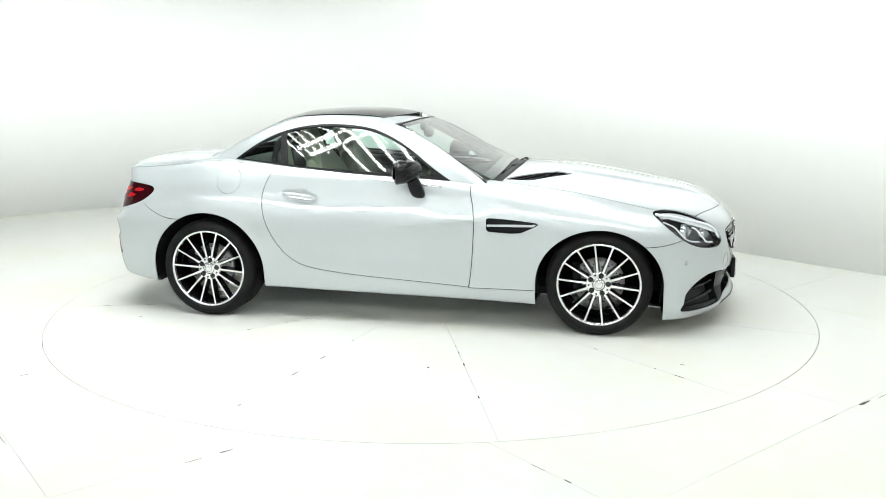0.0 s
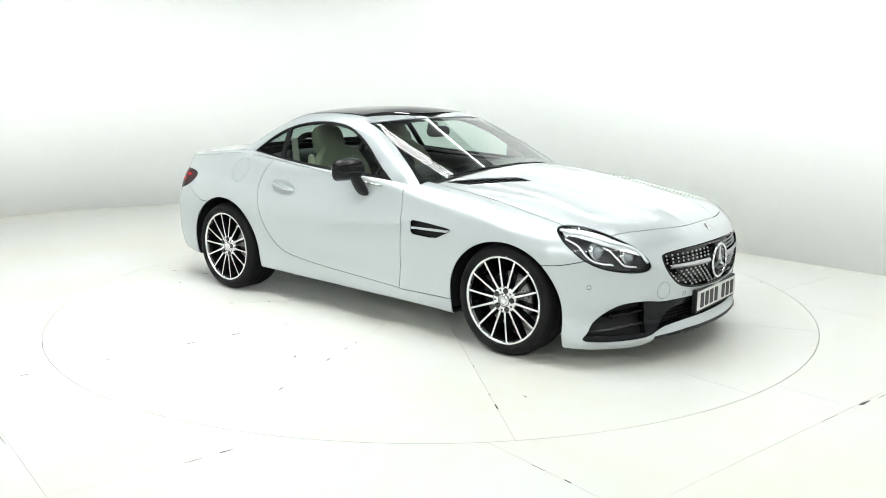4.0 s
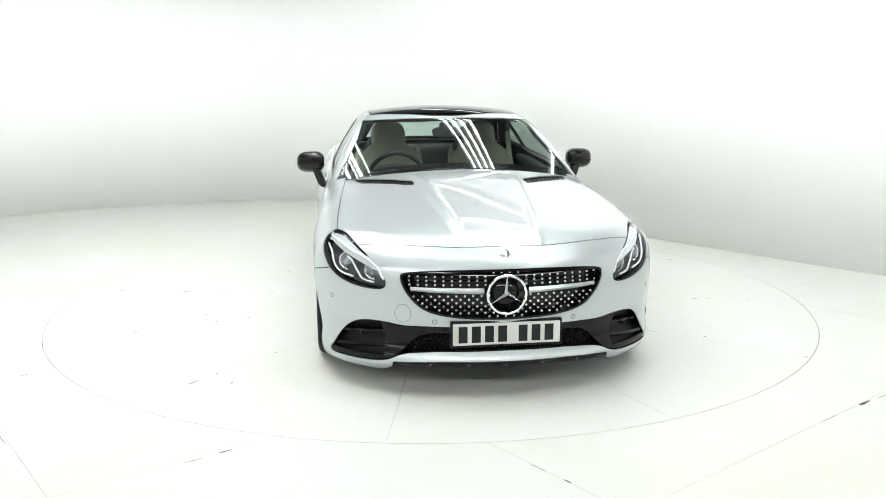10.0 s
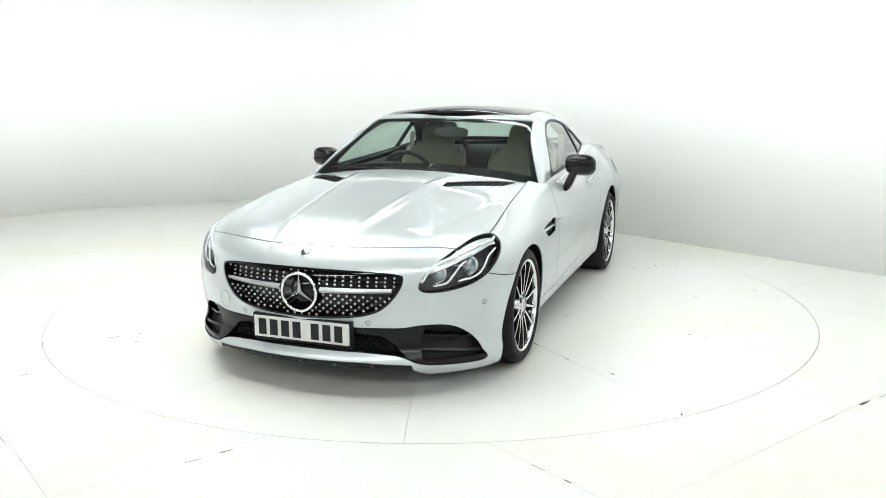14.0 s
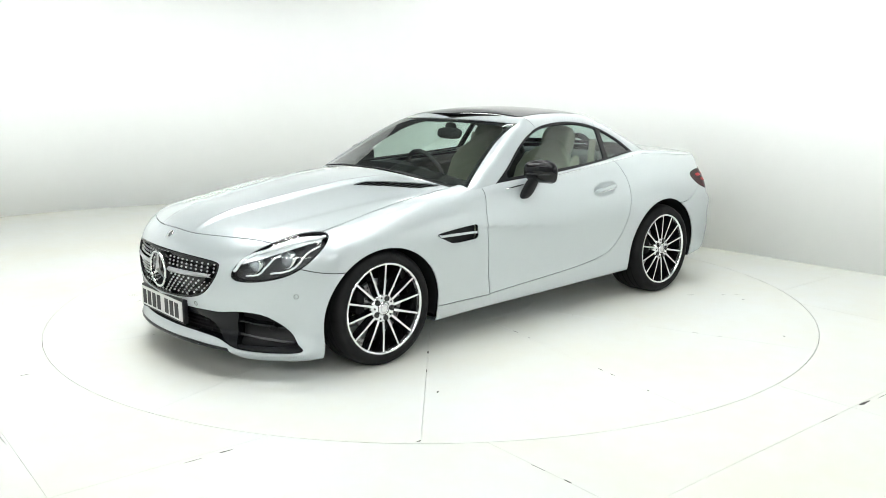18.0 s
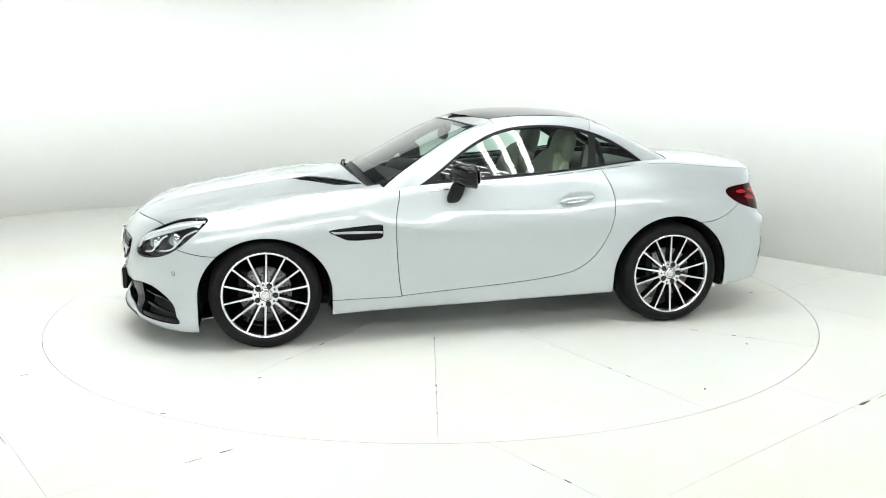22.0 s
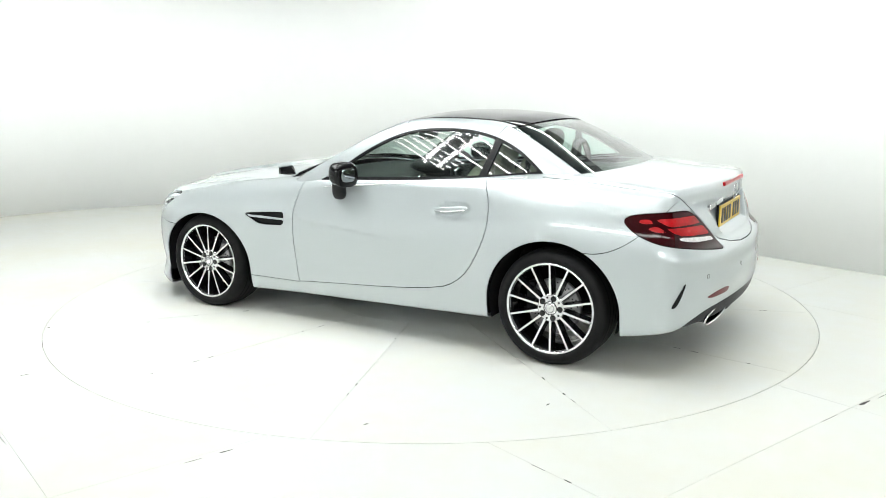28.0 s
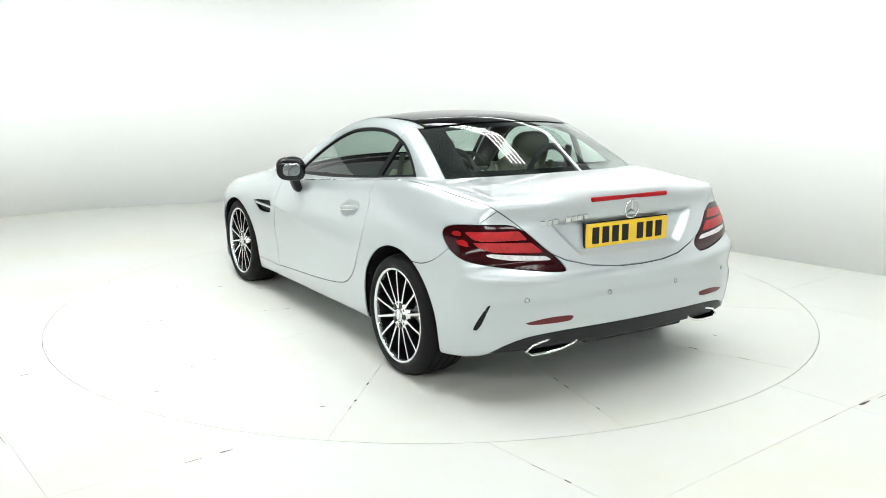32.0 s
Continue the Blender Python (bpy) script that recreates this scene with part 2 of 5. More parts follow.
tail = curve((0.1, 0.2, 0.28, 0.36, 0.45, 0.55, 0.605, 0.628, 0.65, 0.70, 0.80, 0.88, 0.93, 1.0),
             (1.93, 1.98, 2.01, 2.03, 2.035, 2.034, 2.026, 2.006, 1.978, 1.952, 1.928, 1.922, 1.937, 1.95))
keel = curve((-2.1, -1.9, -1.6, -1.2, -0.85, 0.0, 0.85, 1.2, 1.6, 1.9, 2.1),
             (0.29, 0.26, 0.205, 0.20, 0.20, 0.182, 0.162, 0.14, 0.105, 0.10, 0.115))


def top_of(x, y):
    t = deck(x) - crown(x) * y * y
    on = np.clip((x - 0.75) / 0.3, 0, 1) * np.clip((2.0 - x) / 0.3, 0, 1)
    edge = 0.285 - 0.095 * (x - 0.95)
    dome = 1 / (1 + np.exp((y - edge - 0.012) / 0.009))
    ridge = bump(y - edge + 0.012, 0.02)
    flank = 1 / (1 + np.exp(-(y - (0.66 - 0.14 * (x - 1.0))) / 0.014))
    return t + on * (0.012 * dome + 0.008 * ridge + 0.008 * flank)


def body(x, y, z):
    y = np.abs(y)
    # flowing lines behind the side vent, a sill line low on the door
    fade = np.clip((0.62 - x) / 0.1, 0, 1) * np.clip((x + 0.35) / 0.7, 0, 1)
    line = z - (0.668 - 0.10 * (0.56 - x) * (x > -2))
    low_line = z - (0.40 - 0.06 * x)
    side = y - half_width(x, z) - fade * 0.007 * np.where(line < 0, bump(line, 0.010), bump(line, 0.06))
    side = side + 0.004 * bump(low_line, 0.07) * np.clip(1 - (x / 0.8) ** 2, 0, 1)
    top = z - top_of(x, y)
    front = x - (nose(z) - 0.33 * y * y - 0.33 * y**4)
    back = -x - (tail(z) + 0.007 / (1 + np.exp((z - 0.515 + 0.04 * y) / 0.008)) - (0.17 - 0.07 * bump(z - 0.70, 0.12)) * y * y - 0.25 * y**6)
    f = smax(side, top, 0.10 - 0.05 * np.clip((0.75 - x) / 0.4, 0, 1))
    f = smax(f, back, 0.06)
    f = smax(f, front, 0.09)
    chin = 0.045 / (1 + np.exp((y - 0.535) / 0.012)) * np.clip((x - 1.7) / 0.15, 0, 1)
    return smax(f, keel(x) + chin - z, 0.02)


roof_line = curve((-1.6, -1.3, -1.0, -0.8, -0.62, -0.44, -0.25, -0.08, 0.1, 0.3, 0.7), (1.10, 1.175, 1.235, 1.268, 1.285, 1.291, 1.284, 1.262, 1.23, 1.185, 1.07))


def tumble(z):
    return 0.803 - 0.49 * (z - 0.85) - 0.30 * (z - 0.85) ** 2


def screen_x(y, z):
    """How far forward the windscreen stands at y, z."""
    return 0.005 + (1.212 - z) * 2.23 - np.clip(0.17 + 0.68 * (1.207 - z), 0.15, 0.45) * y * y


def cabin(x, y, z):
    y = np.abs(y)
    side = y - (tumble(z) - 0.05 * (x + 0.1) ** 2)
    roof = z - (roof_line(x) - 0.13 * y * y)
    screen = (x - screen_x(y, z)) / 2.45
    rear = ((-x + 0.38 * y * y) - (1.395 - (z - 1.0) * 2.03)) / 2.27
    f = smax(side, roof, 0.07)
    f = smax(f, screen, 0.035)
    return smax(f, rear, 0.05)
# ---- surfaces as (points, normals, triangles) ----
def gradient(f, p, e=0.002):
    g = np.empty_like(p)
    for k in range(3):
        d = np.zeros(3)
        d[k] = e
        g[:, k] = f(*(p + d).T) - f(*(p - d).T)
    return g / (2 * e)


def surface(f, lo, hi, step):
    """The sheet f = 0 inside a box, for the half y >= 0."""
    ax = [np.arange(lo[k], hi[k] + step, step) for k in range(3)]
    v = f(*(a.ravel() for a in np.meshgrid(*ax, indexing="ij"))).reshape([len(a) for a in ax])
    s = v < 0
    c = s[:-1, :-1, :-1].astype(int)
    for i, j, k in ((1, 0, 0), (0, 1, 0), (0, 0, 1), (1, 1, 0), (1, 0, 1), (0, 1, 1), (1, 1, 1)):
        c = c + s[i:s.shape[0] - 1 + i, j:s.shape[1] - 1 + j, k:s.shape[2] - 1 + k]
    live = (c > 0) & (c < 8)
    index = np.full(live.shape, -1)
    index[live] = np.arange(live.sum())
    p = np.array(lo) + (np.argwhere(live) + 0.5) * step
    for _ in range(6):
        g = gradient(f, p)
        move = (f(*p.T) / np.maximum((g * g).sum(1), 0.05))[:, None] * g
        p = p - np.clip(move, -step, step)
    n = gradient(f, p, 0.004)
    n /= np.linalg.norm(n, axis=1)[:, None] + 1e-12
    quads = []
    for k in range(3):
        a, b = (k + 1) % 3, (k + 2) % 3
        lo_s = np.moveaxis(s, (k, a, b), (0, 1, 2))
        ix = np.moveaxis(index, (k, a, b), (0, 1, 2))
        cross = lo_s[:-1] != lo_s[1:]
        w = np.argwhere(cross[:, 1:-1, 1:-1])
        q = np.stack([ix[w[:, 0], w[:, 1] + i, w[:, 2] + j] for i, j in ((0, 0), (1, 0), (1, 1), (0, 1))], 1)
        flip = ~lo_s[w[:, 0], w[:, 1] + 1, w[:, 2] + 1]
        q[flip] = q[flip][:, ::-1]
        quads.append(q[(q >= 0).all(1)])
    q = np.concatenate(quads)
    d1 = np.linalg.norm(p[q[:, 0]] - p[q[:, 2]], axis=1) > np.linalg.norm(p[q[:, 1]] - p[q[:, 3]], axis=1)
    t = np.concatenate([np.where(d1[:, None], q[:, [0, 1, 3]], q[:, [0, 1, 2]]), np.where(d1[:, None], q[:, [1, 2, 3]], q[:, [0, 2, 3]])])
    return clip((p, n, t), -p[:, 1])


def clip(m, f):
    """The piece of a sheet on which f <= 0 (one value of f a point)."""
    p, n, t = m
    neg = f <= 0
    cnt = neg[t].sum(1)
    keep = [t[cnt == 3]]
    new_p, new_n, base = [], [], len(p)
    for c in (1, 2):
        s = t[cnt == c]
        if not len(s):
            continue
        lone = np.argmax(neg[s] if c == 1 else ~neg[s], axis=1)
        r = np.arange(len(s))
        a, b, d = s[r, lone], s[r, (lone + 1) % 3], s[r, (lone + 2) % 3]
        ids = []
        for e in (b, d):
            lo, hi = np.minimum(a, e), np.maximum(a, e)
            w = (f[lo] / (f[lo] - f[hi]))[:, None]
            new_p.append(p[lo] * (1 - w) + p[hi] * w)
            new_n.append(n[lo] * (1 - w) + n[hi] * w)
            ids.append(base + np.arange(len(s)))
            base += len(s)
        keep += [np.stack([a, *ids], 1)] if c == 1 else [np.stack([ids[0], b, d], 1), np.stack([ids[0], d, ids[1]], 1)]
    p, n, t = np.concatenate([p, *new_p]), np.concatenate([n, *new_n]), np.concatenate(keep)
    used, t = np.unique(t.ravel(), return_inverse=True)
    p, n = p[used], n[used]
    _, first, back = np.unique(np.round(p, 5), axis=0, return_index=True, return_inverse=True)
    t = back.ravel()[t.ravel()].reshape(-1, 3)
    t = t[(t[:, 0] != t[:, 1]) & (t[:, 1] != t[:, 2]) & (t[:, 0] != t[:, 2])]
    n = n[first]
    return p[first], n / (np.linalg.norm(n, axis=1)[:, None] + 1e-12), t


def rounded(pts, times=3):
    """A closed outline with its corners cut round."""
    q = np.array(pts, float)
    for _ in range(times):
        nx = np.roll(q, -1, axis=0)
        q = np.stack([q * 0.75 + nx * 0.25, q * 0.25 + nx * 0.75], 1).reshape(-1, 2)
    return q


def eased(pts, d=0.007):
    """A closed outline with only its very corners taken off."""
    out, n = [], len(pts)
    for k in range(n):
        a, b, c = (np.array(pts[(k + i) % n], float) for i in (-1, 0, 1))
        for other in (a, c):
            way = other - b
            out.append(b + way * min(0.4, d / np.hypot(*way)))
    return rounded(out, 1)


def inside(q, u, v):
    """Signed distance to a closed outline, negative within."""
    best, odd = np.full(len(u), 1e9), np.zeros(len(u), bool)
    for (ax, ay), (bx, by) in zip(q, np.roll(q, -1, axis=0)):
        dx, dy = bx - ax, by - ay
        w = np.clip(((u - ax) * dx + (v - ay) * dy) / (dx * dx + dy * dy + 1e-12), 0, 1)
        best = np.minimum(best, (u - ax - w * dx) ** 2 + (v - ay - w * dy) ** 2)
        odd ^= ((ay > v) != (by > v)) & (u < dx * (v - ay) / (dy if dy else 1e-12) + ax)
    return np.where(odd, -1, 1) * np.sqrt(best)


def both(m):
    p, n, t = m
    f = np.array((1, -1, 1))
    return np.concatenate([p, p * f]), np.concatenate([n, n * f]), np.concatenate([t, t[:, ::-1] + len(p)])


def mirrored(m):
    f = np.array((1, -1, 1))
    return m[0] * f, m[1] * f, m[2][:, ::-1]


def polished(m, f, e=0.03):
    """The same sheet with the even normals of rolled glass."""
    n = gradient(f, m[0], e)
    return m[0], n / (np.linalg.norm(n, axis=1)[:, None] + 1e-12), m[2]


def inset(m, d):
    return m[0] - m[1] * d, m[1], m[2]


def thick(m, d):
    """Adds a folded-in edge of depth d along the border, so that a panel shows its thickness."""
    p, n, t = m
    e = np.concatenate([t[:, [0, 1]], t[:, [1, 2]], t[:, [2, 0]]])
    key = np.sort(e, axis=1)
    _, first, cnt = np.unique(key, axis=0, return_index=True, return_counts=True)
    e = e[first[cnt == 1]]
    e = e[(np.abs(p[e][:, :, 1]) > 1e-4).any(1)]
    if not len(e):
        return m
    a, b = p[e[:, 0]], p[e[:, 1]]
    out = np.cross(b - a, n[e[:, 0]])
    out /= np.linalg.norm(out, axis=1)[:, None] + 1e-12
    k = len(e)
    q = np.concatenate([a, b, b - n[e[:, 1]] * d, a - n[e[:, 0]] * d])
    i = len(p) + np.arange(k)
    tt = np.concatenate([np.stack([i, i + 2 * k, i + k], 1), np.stack([i, i + 3 * k, i + 2 * k], 1)])
    return np.concatenate([p, q]), np.concatenate([n, np.tile(out, (4, 1))]), np.concatenate([t, tt])


def biggest(m):
    """The largest connected piece of a sheet, without slivers."""
    p, n, t = m
    lab = np.arange(len(p))
    for _ in range(400):
        lo = lab[t].min(1)
        old = lab.copy()
        for k in range(3):
            np.minimum.at(lab, t[:, k], lo)
        lab = lab[lab]
        if (lab == old).all():
            break
    tl = lab[t[:, 0]]
    ids, cnt = np.unique(tl, return_counts=True)
    t = t[tl == ids[cnt.argmax()]]
    used, back = np.unique(t.ravel(), return_inverse=True)
    return p[used], n[used], back.reshape(-1, 3)
# ---- the room ----
def room():
    # plan of the white wall, going round from the camera's right to its left, corners rounded
    plan = np.array([(6.6, -6.0), (6.6, -3.1), (1.68, 2.64), (0.1, 4.5), (-1.9, 5.1), (-3.6, 4.5), (-4.9, 3.65), (-7.0, 1.0), (-7.2, -2.0), (-7.2, -6.0)], float)
    for _ in range(3):
        mid = np.stack([plan[:-1] * 0.75 + plan[1:] * 0.25, plan[:-1] * 0.25 + plan[1:] * 0.75], 1).reshape(-1, 2)
        plan = np.concatenate([plan[:1], mid, plan[-1:]])
    high, white = 5.2, 3.15
    for name, mat, label, z0, z1, grow in (("wall_round", WALL, "white painted curved studio wall meeting a white floor", 0.0, white, 1.0),
                                           ("wall_upper", DARK_WALL, "dark grey hall wall above and behind the white studio wall", white - 0.3, high, 1.09)):
        bm = bmesh.new()
        low, top = ([bm.verts.new((x * grow, y * grow if y > -5.9 else y, z)) for x, y in plan] for z in (z0, z1))
        for i in range(len(plan) - 1):
            bm.faces.new((low[i], low[i + 1], top[i + 1], top[i])).smooth = True
        bmesh.ops.recalc_face_normals(bm, faces=bm.faces)
        wall = part(name, bm, mat)
        mod = wall.modifiers.new("thickness", "SOLIDIFY")
        mod.thickness, mod.offset = 0.1, 0
        tagged(wall, label, "wall", kind="structure")
    for name, cx, cy, sx, sy in (("wall_back", -0.3, -9.6, 15.6, 0.1), ("wall_left", -7.5, -7.8, 0.1, 3.5), ("wall_right", 6.95, -7.8, 0.1, 3.5)):
        ob = part(name, new_box(cx, cy, white / 2, sx, sy, white), PLAIN_WALL)
        tagged(ob, "off-white plain wall behind the open side of the studio", "wall", kind="structure")
        ob = part(name + "_upper", new_box(cx, cy, (white + high) / 2, sx, sy, high - white), DARK_WALL)
        tagged(ob, "dark grey upper hall wall behind the open side of the studio", "wall", kind="structure")
    roof = part("ceiling", new_box(0, -1.9, high + 0.06, 17.5, 17.5, 0.1), ROOF_SHEET)
    tagged(roof, "grey sheet roof above the white studio", "ceiling", kind="structure")
    for i in range(9):
        beam = part("roof_beam", new_box(0, -8.2 + 1.5 * i, high - 0.10, 14, 0.07, 0.16, 0.01), STEEL_BEAM)
        tagged(beam, "grey steel beam under the pale roof", "beam", "roof beams", "structure")
    under = part("ground", new_box(0, -2, -0.12, 28, 28, 0.1), SEAM)
    tagged(under, "dark base under the painted floor panels", "floor", kind="structure")


def strip_light(length, width=0.075, tilt=0.0):
    # tilt makes it an added fill strip, out of view, with a stronger glow
    base = tagged(new("strip_light"), "added long white fill strip, unseen, tilted to brighten walls and car" if tilt else "long white strip light under the roof", "lamp", "ceiling lights")
    lean = pose(0, 0, 0, 0, tilt, 0)
    part("housing", new_box(0, 0, 0.045, width + 0.015, length, 0.06, 0.01, m=lean), FITTING, base)
    rod = 1.85 if tilt else 1.45
    for y in (-length * 0.36, length * 0.36):
        part("hanger", new_box(0.03 * (tilt > 0), y, 0.055 + rod / 2, 0.012, 0.012, rod), STEEL_BEAM, base)
    part("diffuser", new_box(0, 0, 0.008, width, length - 0.03, 0.02, 0.006, m=lean), FILL_GLOW if tilt else TUBE_GLOW, base, "bright white diffuser")
    return base


def lights():
    """Banks of strips under the roof, round the turntable and along the walls; tilted ones are added fill."""
    for length, gap, tilt, banks in ((2.6, 0.11, 0, ((0.85, 2.45, 4.5, 40.5, 4),)),
                                     (4.4, 0.16, 0, ((1.3, 2.0, 2.95, 40.5, 1), (-3.0, -0.1, 4.5, 0, 4), (-1.5, 0.0, 4.5, 0, 4), (1.0, -3.1, 4.5, 72, 4))),
                                     # unseen rows added behind the camera to brighten the car and far walls
                                     (4.4, 0.26, -50, ((4.5, -7.2, 3.6, 90, 2), (-0.4, -7.2, 3.6, 90, 3), (-5.0, -7.2, 3.6, 90, 3))),
                                     # unseen rows added over the turntable to wash the white walls
                                     (4.4, 0.26, -43, ((-1.7, -0.6, 3.9, 180, 4), (-0.7, -1.0, 3.9, 112, 2), (1.7, -2.0, 3.9, 33, 3)))):
        first = None
        for x, y, z, turn, count in banks:
            for k in range(count):
                m = pose(x, y, z, 0, 0, turn) @ pose(gap * (k - (count - 1) / 2), 0, 0)
                if first is None:
                    first = strip_light(length, 0.11 if tilt else 0.032 if length < 3 else 0.045, tilt)
                    first.matrix_basis = m
                else:
                    copy_thing(first, m)


def flat_panel(outline_f, lo, hi, step=0.05, turn=0.0):
    xs, ys = np.linspace(lo[0], hi[0], max(2, int((hi[0] - lo[0]) / step) + 1)), np.linspace(lo[1], hi[1], max(2, int((hi[1] - lo[1]) / step) + 1))
    gx, gy = np.meshgrid(xs, ys, indexing="ij")
    c, s = math.cos(turn), math.sin(turn)
    p = np.stack([gx * c - gy * s, gx * s + gy * c, gx * 0], -1).reshape(-1, 3)
    i = np.arange(len(xs) * len(ys)).reshape(len(xs), len(ys))
    a, b, d, e = i[:-1, :-1].ravel(), i[1:, :-1].ravel(), i[1:, 1:].ravel(), i[:-1, 1:].ravel()
    t = np.concatenate([np.stack([a, b, d], 1), np.stack([a, d, e], 1)])
    m = (p, np.tile((0.0, 0, 1.0), (len(p), 1)), t)
    if outline_f is not None:
        f = outline_f(p[:, 0], p[:, 1])
        if (f > 0).all():
            return None
        m = clip(m, f)
    return m


DISC = 2.474


def floor_panels():
    floor = tagged(new("floor"), "white painted studio floor of large square panels", "floor", kind="structure")
    turn = radians(37.7)
    us = [-12.0, -10.5, -8.98, -7.53, -5.98, -4.43, -2.88, -1.33, 0.22, 1.77, 3.32, 4.87, 6.42, 7.97, 9.5]
    vs = [-12.9, -11.4, -9.99, -8.56, -7.13, -5.70, -4.27, -2.84, -1.46, 0.0, 1.43, 2.86, 4.29, 5.72, 7.15, 8.6]
    g = 0.0008
    for i in range(len(us) - 1):
        for j in range(len(vs) - 1):
            lo, hi = (us[i] + g, vs[j] + g), (us[i + 1] - g, vs[j + 1] - g)
            mid = Vector(((lo[0] + hi[0]) / 2, (lo[1] + hi[1]) / 2))
            near = mid.length < 4.2
            m = flat_panel((lambda x, y: DISC + 0.001 - np.hypot(x, y)) if near else None, lo, hi, 0.04 if near else 2.0, turn)
            if m is not None and len(m[2]):
                sheet("panel", thick(m, 0.02), FLOOR, floor)


def turntable():
    disc = tagged(new("turntable"), "large round white turntable with radial joints", "turntable")
    for k in range(12):
        a0, a1 = radians(18.5 + 30 * k), radians(48.5 + 30 * k)
        bm = bmesh.new()
        g = 0.0008
        outer = [Vector(((DISC - 0.003) * math.cos(a), (DISC - 0.003) * math.sin(a), 0)) for a in np.linspace(a0 + g / DISC, a1 - g / DISC, 40)]
        inner = [Vector((0.70 * math.cos(a), 0.70 * math.sin(a), 0)) for a in np.linspace(a1 - g / 0.7, a0 + g / 0.7, 12)]
        f = bm.faces.new([bm.verts.new(v) for v in outer + inner])
        down = bmesh.ops.extrude_face_region(bm, geom=[f])
        bmesh.ops.translate(bm, vec=(0, 0, -0.02), verts=[v for v in down["geom"] if isinstance(v, bmesh.types.BMVert)])
        bmesh.ops.recalc_face_normals(bm, faces=bm.faces)
        part("panel", bm, FLOOR, disc)
    bm = bmesh.new()
    f = bm.faces.new([bm.verts.new((0.699 * math.cos(a), 0.699 * math.sin(a), 0)) for a in np.linspace(0, 2 * math.pi, 72, endpoint=False)])
    down = bmesh.ops.extrude_face_region(bm, geom=[f])
    bmesh.ops.translate(bm, vec=(0, 0, -0.02), verts=[v for v in down["geom"] if isinstance(v, bmesh.types.BMVert)])
    bmesh.ops.recalc_face_normals(bm, faces=bm.faces)
    part("centre_plate", bm, FLOOR, disc)
    return disc
# ---- the car ----
car = tagged(new("car"), "silver two-seat hardtop roadster with black alloy wheels on a turntable", "car")
OFF = (-0.0679, 0.1040)
WHEEL_X, HUB_Z = 1.215, 0.306


def cut(m, f, gap=0.0023):
    """Splits a sheet along f = 0 with an open joint: (inside, outside)."""
    return clip(m, f + gap), clip(m, gap - f)


def far(f, allowed):
    return np.where(allowed, f, 1.0)


def pair(name, m, mat, parent=None, label="", depth=0.006):
    """The same panel on both sides of the car: (left, right)."""
    m = thick(m, depth) if depth else m
    return sheet(name, m, mat, parent or car, label), sheet(name, mirrored(m), mat, parent or car, label)


def whole(name, m, mat, parent=None, label="", depth=0.006):
    return sheet(name, both(thick(m, depth) if depth else m), mat, parent or car, label)


SHELL = surface(body, (-2.15, -0.03, 0.05), (2.2, 0.98, 1.12), 0.0135)
HOUSE = surface(cabin, (-1.7, -0.03, 0.78), (1.0, 0.9, 1.4), 0.011)
SHELL = clip(SHELL, -np.maximum(cabin(*SHELL[0].T), 0.862 - 0.0905 * np.clip(SHELL[0][:, 0], -1.1, 2) - SHELL[0][:, 2]))
HOUSE = clip(HOUSE, -body(*HOUSE[0].T) - 0.004)
HOUSE = clip(HOUSE, np.where((HOUSE[0][:, 0] > -1.05) & (HOUSE[0][:, 0] < 0.40), 0.863 - 0.0905 * HOUSE[0][:, 0] - HOUSE[0][:, 2], -1))

HEAD = rounded([(0.70, 0.726), (0.78, 0.740), (0.93, 0.732), (1.10, 0.687), (1.27, 0.627), (1.36, 0.56), (1.37, 0.522), (1.30, 0.505), (1.12, 0.513), (0.96, 0.540), (0.84, 0.586), (0.75, 0.645), (0.705, 0.69)], 3)
TAIL = rounded([(0.725, 0.805), (0.77, 0.74), (0.87, 0.695), (1.02, 0.672), (1.26, 0.648), (1.555, 0.622), (1.545, 0.64), (1.40, 0.735), (1.235, 0.832), (1.10, 0.838), (0.90, 0.834)], 3)
GRILLE = rounded([(-0.48, 0.612), (0.48, 0.612), (0.487, 0.55), (0.44, 0.47), (0.36, 0.405), (0.15, 0.378), (-0.15, 0.378), (-0.36, 0.405), (-0.44, 0.47), (-0.487, 0.55)], 3)
INTAKE = rounded([(-0.5, 0.342), (0.27, 0.342), (0.40, 0.342), (0.48, 0.340), (0.55, 0.352), (0.62, 0.353), (0.68, 0.342), (0.728, 0.305), (0.766, 0.25), (0.795, 0.20), (0.818, 0.166), (0.80, 0.152), (0.70, 0.153), (0.60, 0.160), (0.545, 0.172), (0.50, 0.197), (0.44, 0.214), (0.25, 0.226), (-0.5, 0.226)], 1)
LOWER = rounded([(-0.6, 0.1), (1.0, 0.1), (0.80, 0.24), (0.68, 0.325), (0.55, 0.352), (0.30, 0.364), (-0.60, 0.364)], 2)
DOOR = rounded([(0.425, 1.2), (0.44, 0.86), (0.485, 0.70), (0.475, 0.45), (0.455, 0.262), (0.445, 0.255), (0.40, 0.262), (-0.50, 0.316), (-0.70, 0.40), (-0.83, 0.62), (-0.85, 0.80), (-0.78, 0.95), (-0.70, 1.2)], 2)
VENT = rounded([(0.868, 0.649), (0.835, 0.657), (0.714, 0.668), (0.562, 0.678), (0.556, 0.672), (0.557, 0.606), (0.565, 0.600), (0.745, 0.592), (0.80, 0.618)], 1)
WINDOW = rounded([(0.395, 0.842), (0.22, 0.945), (0.03, 1.085), (-0.17, 1.178), (-0.36, 1.203), (-0.56, 1.203), (-0.75, 1.172), (-0.93, 1.097), (-1.10, 0.972), (-1.09, 0.955), (-0.78, 0.85), (-0.2, 0.80), (0.3, 0.80)], 2)
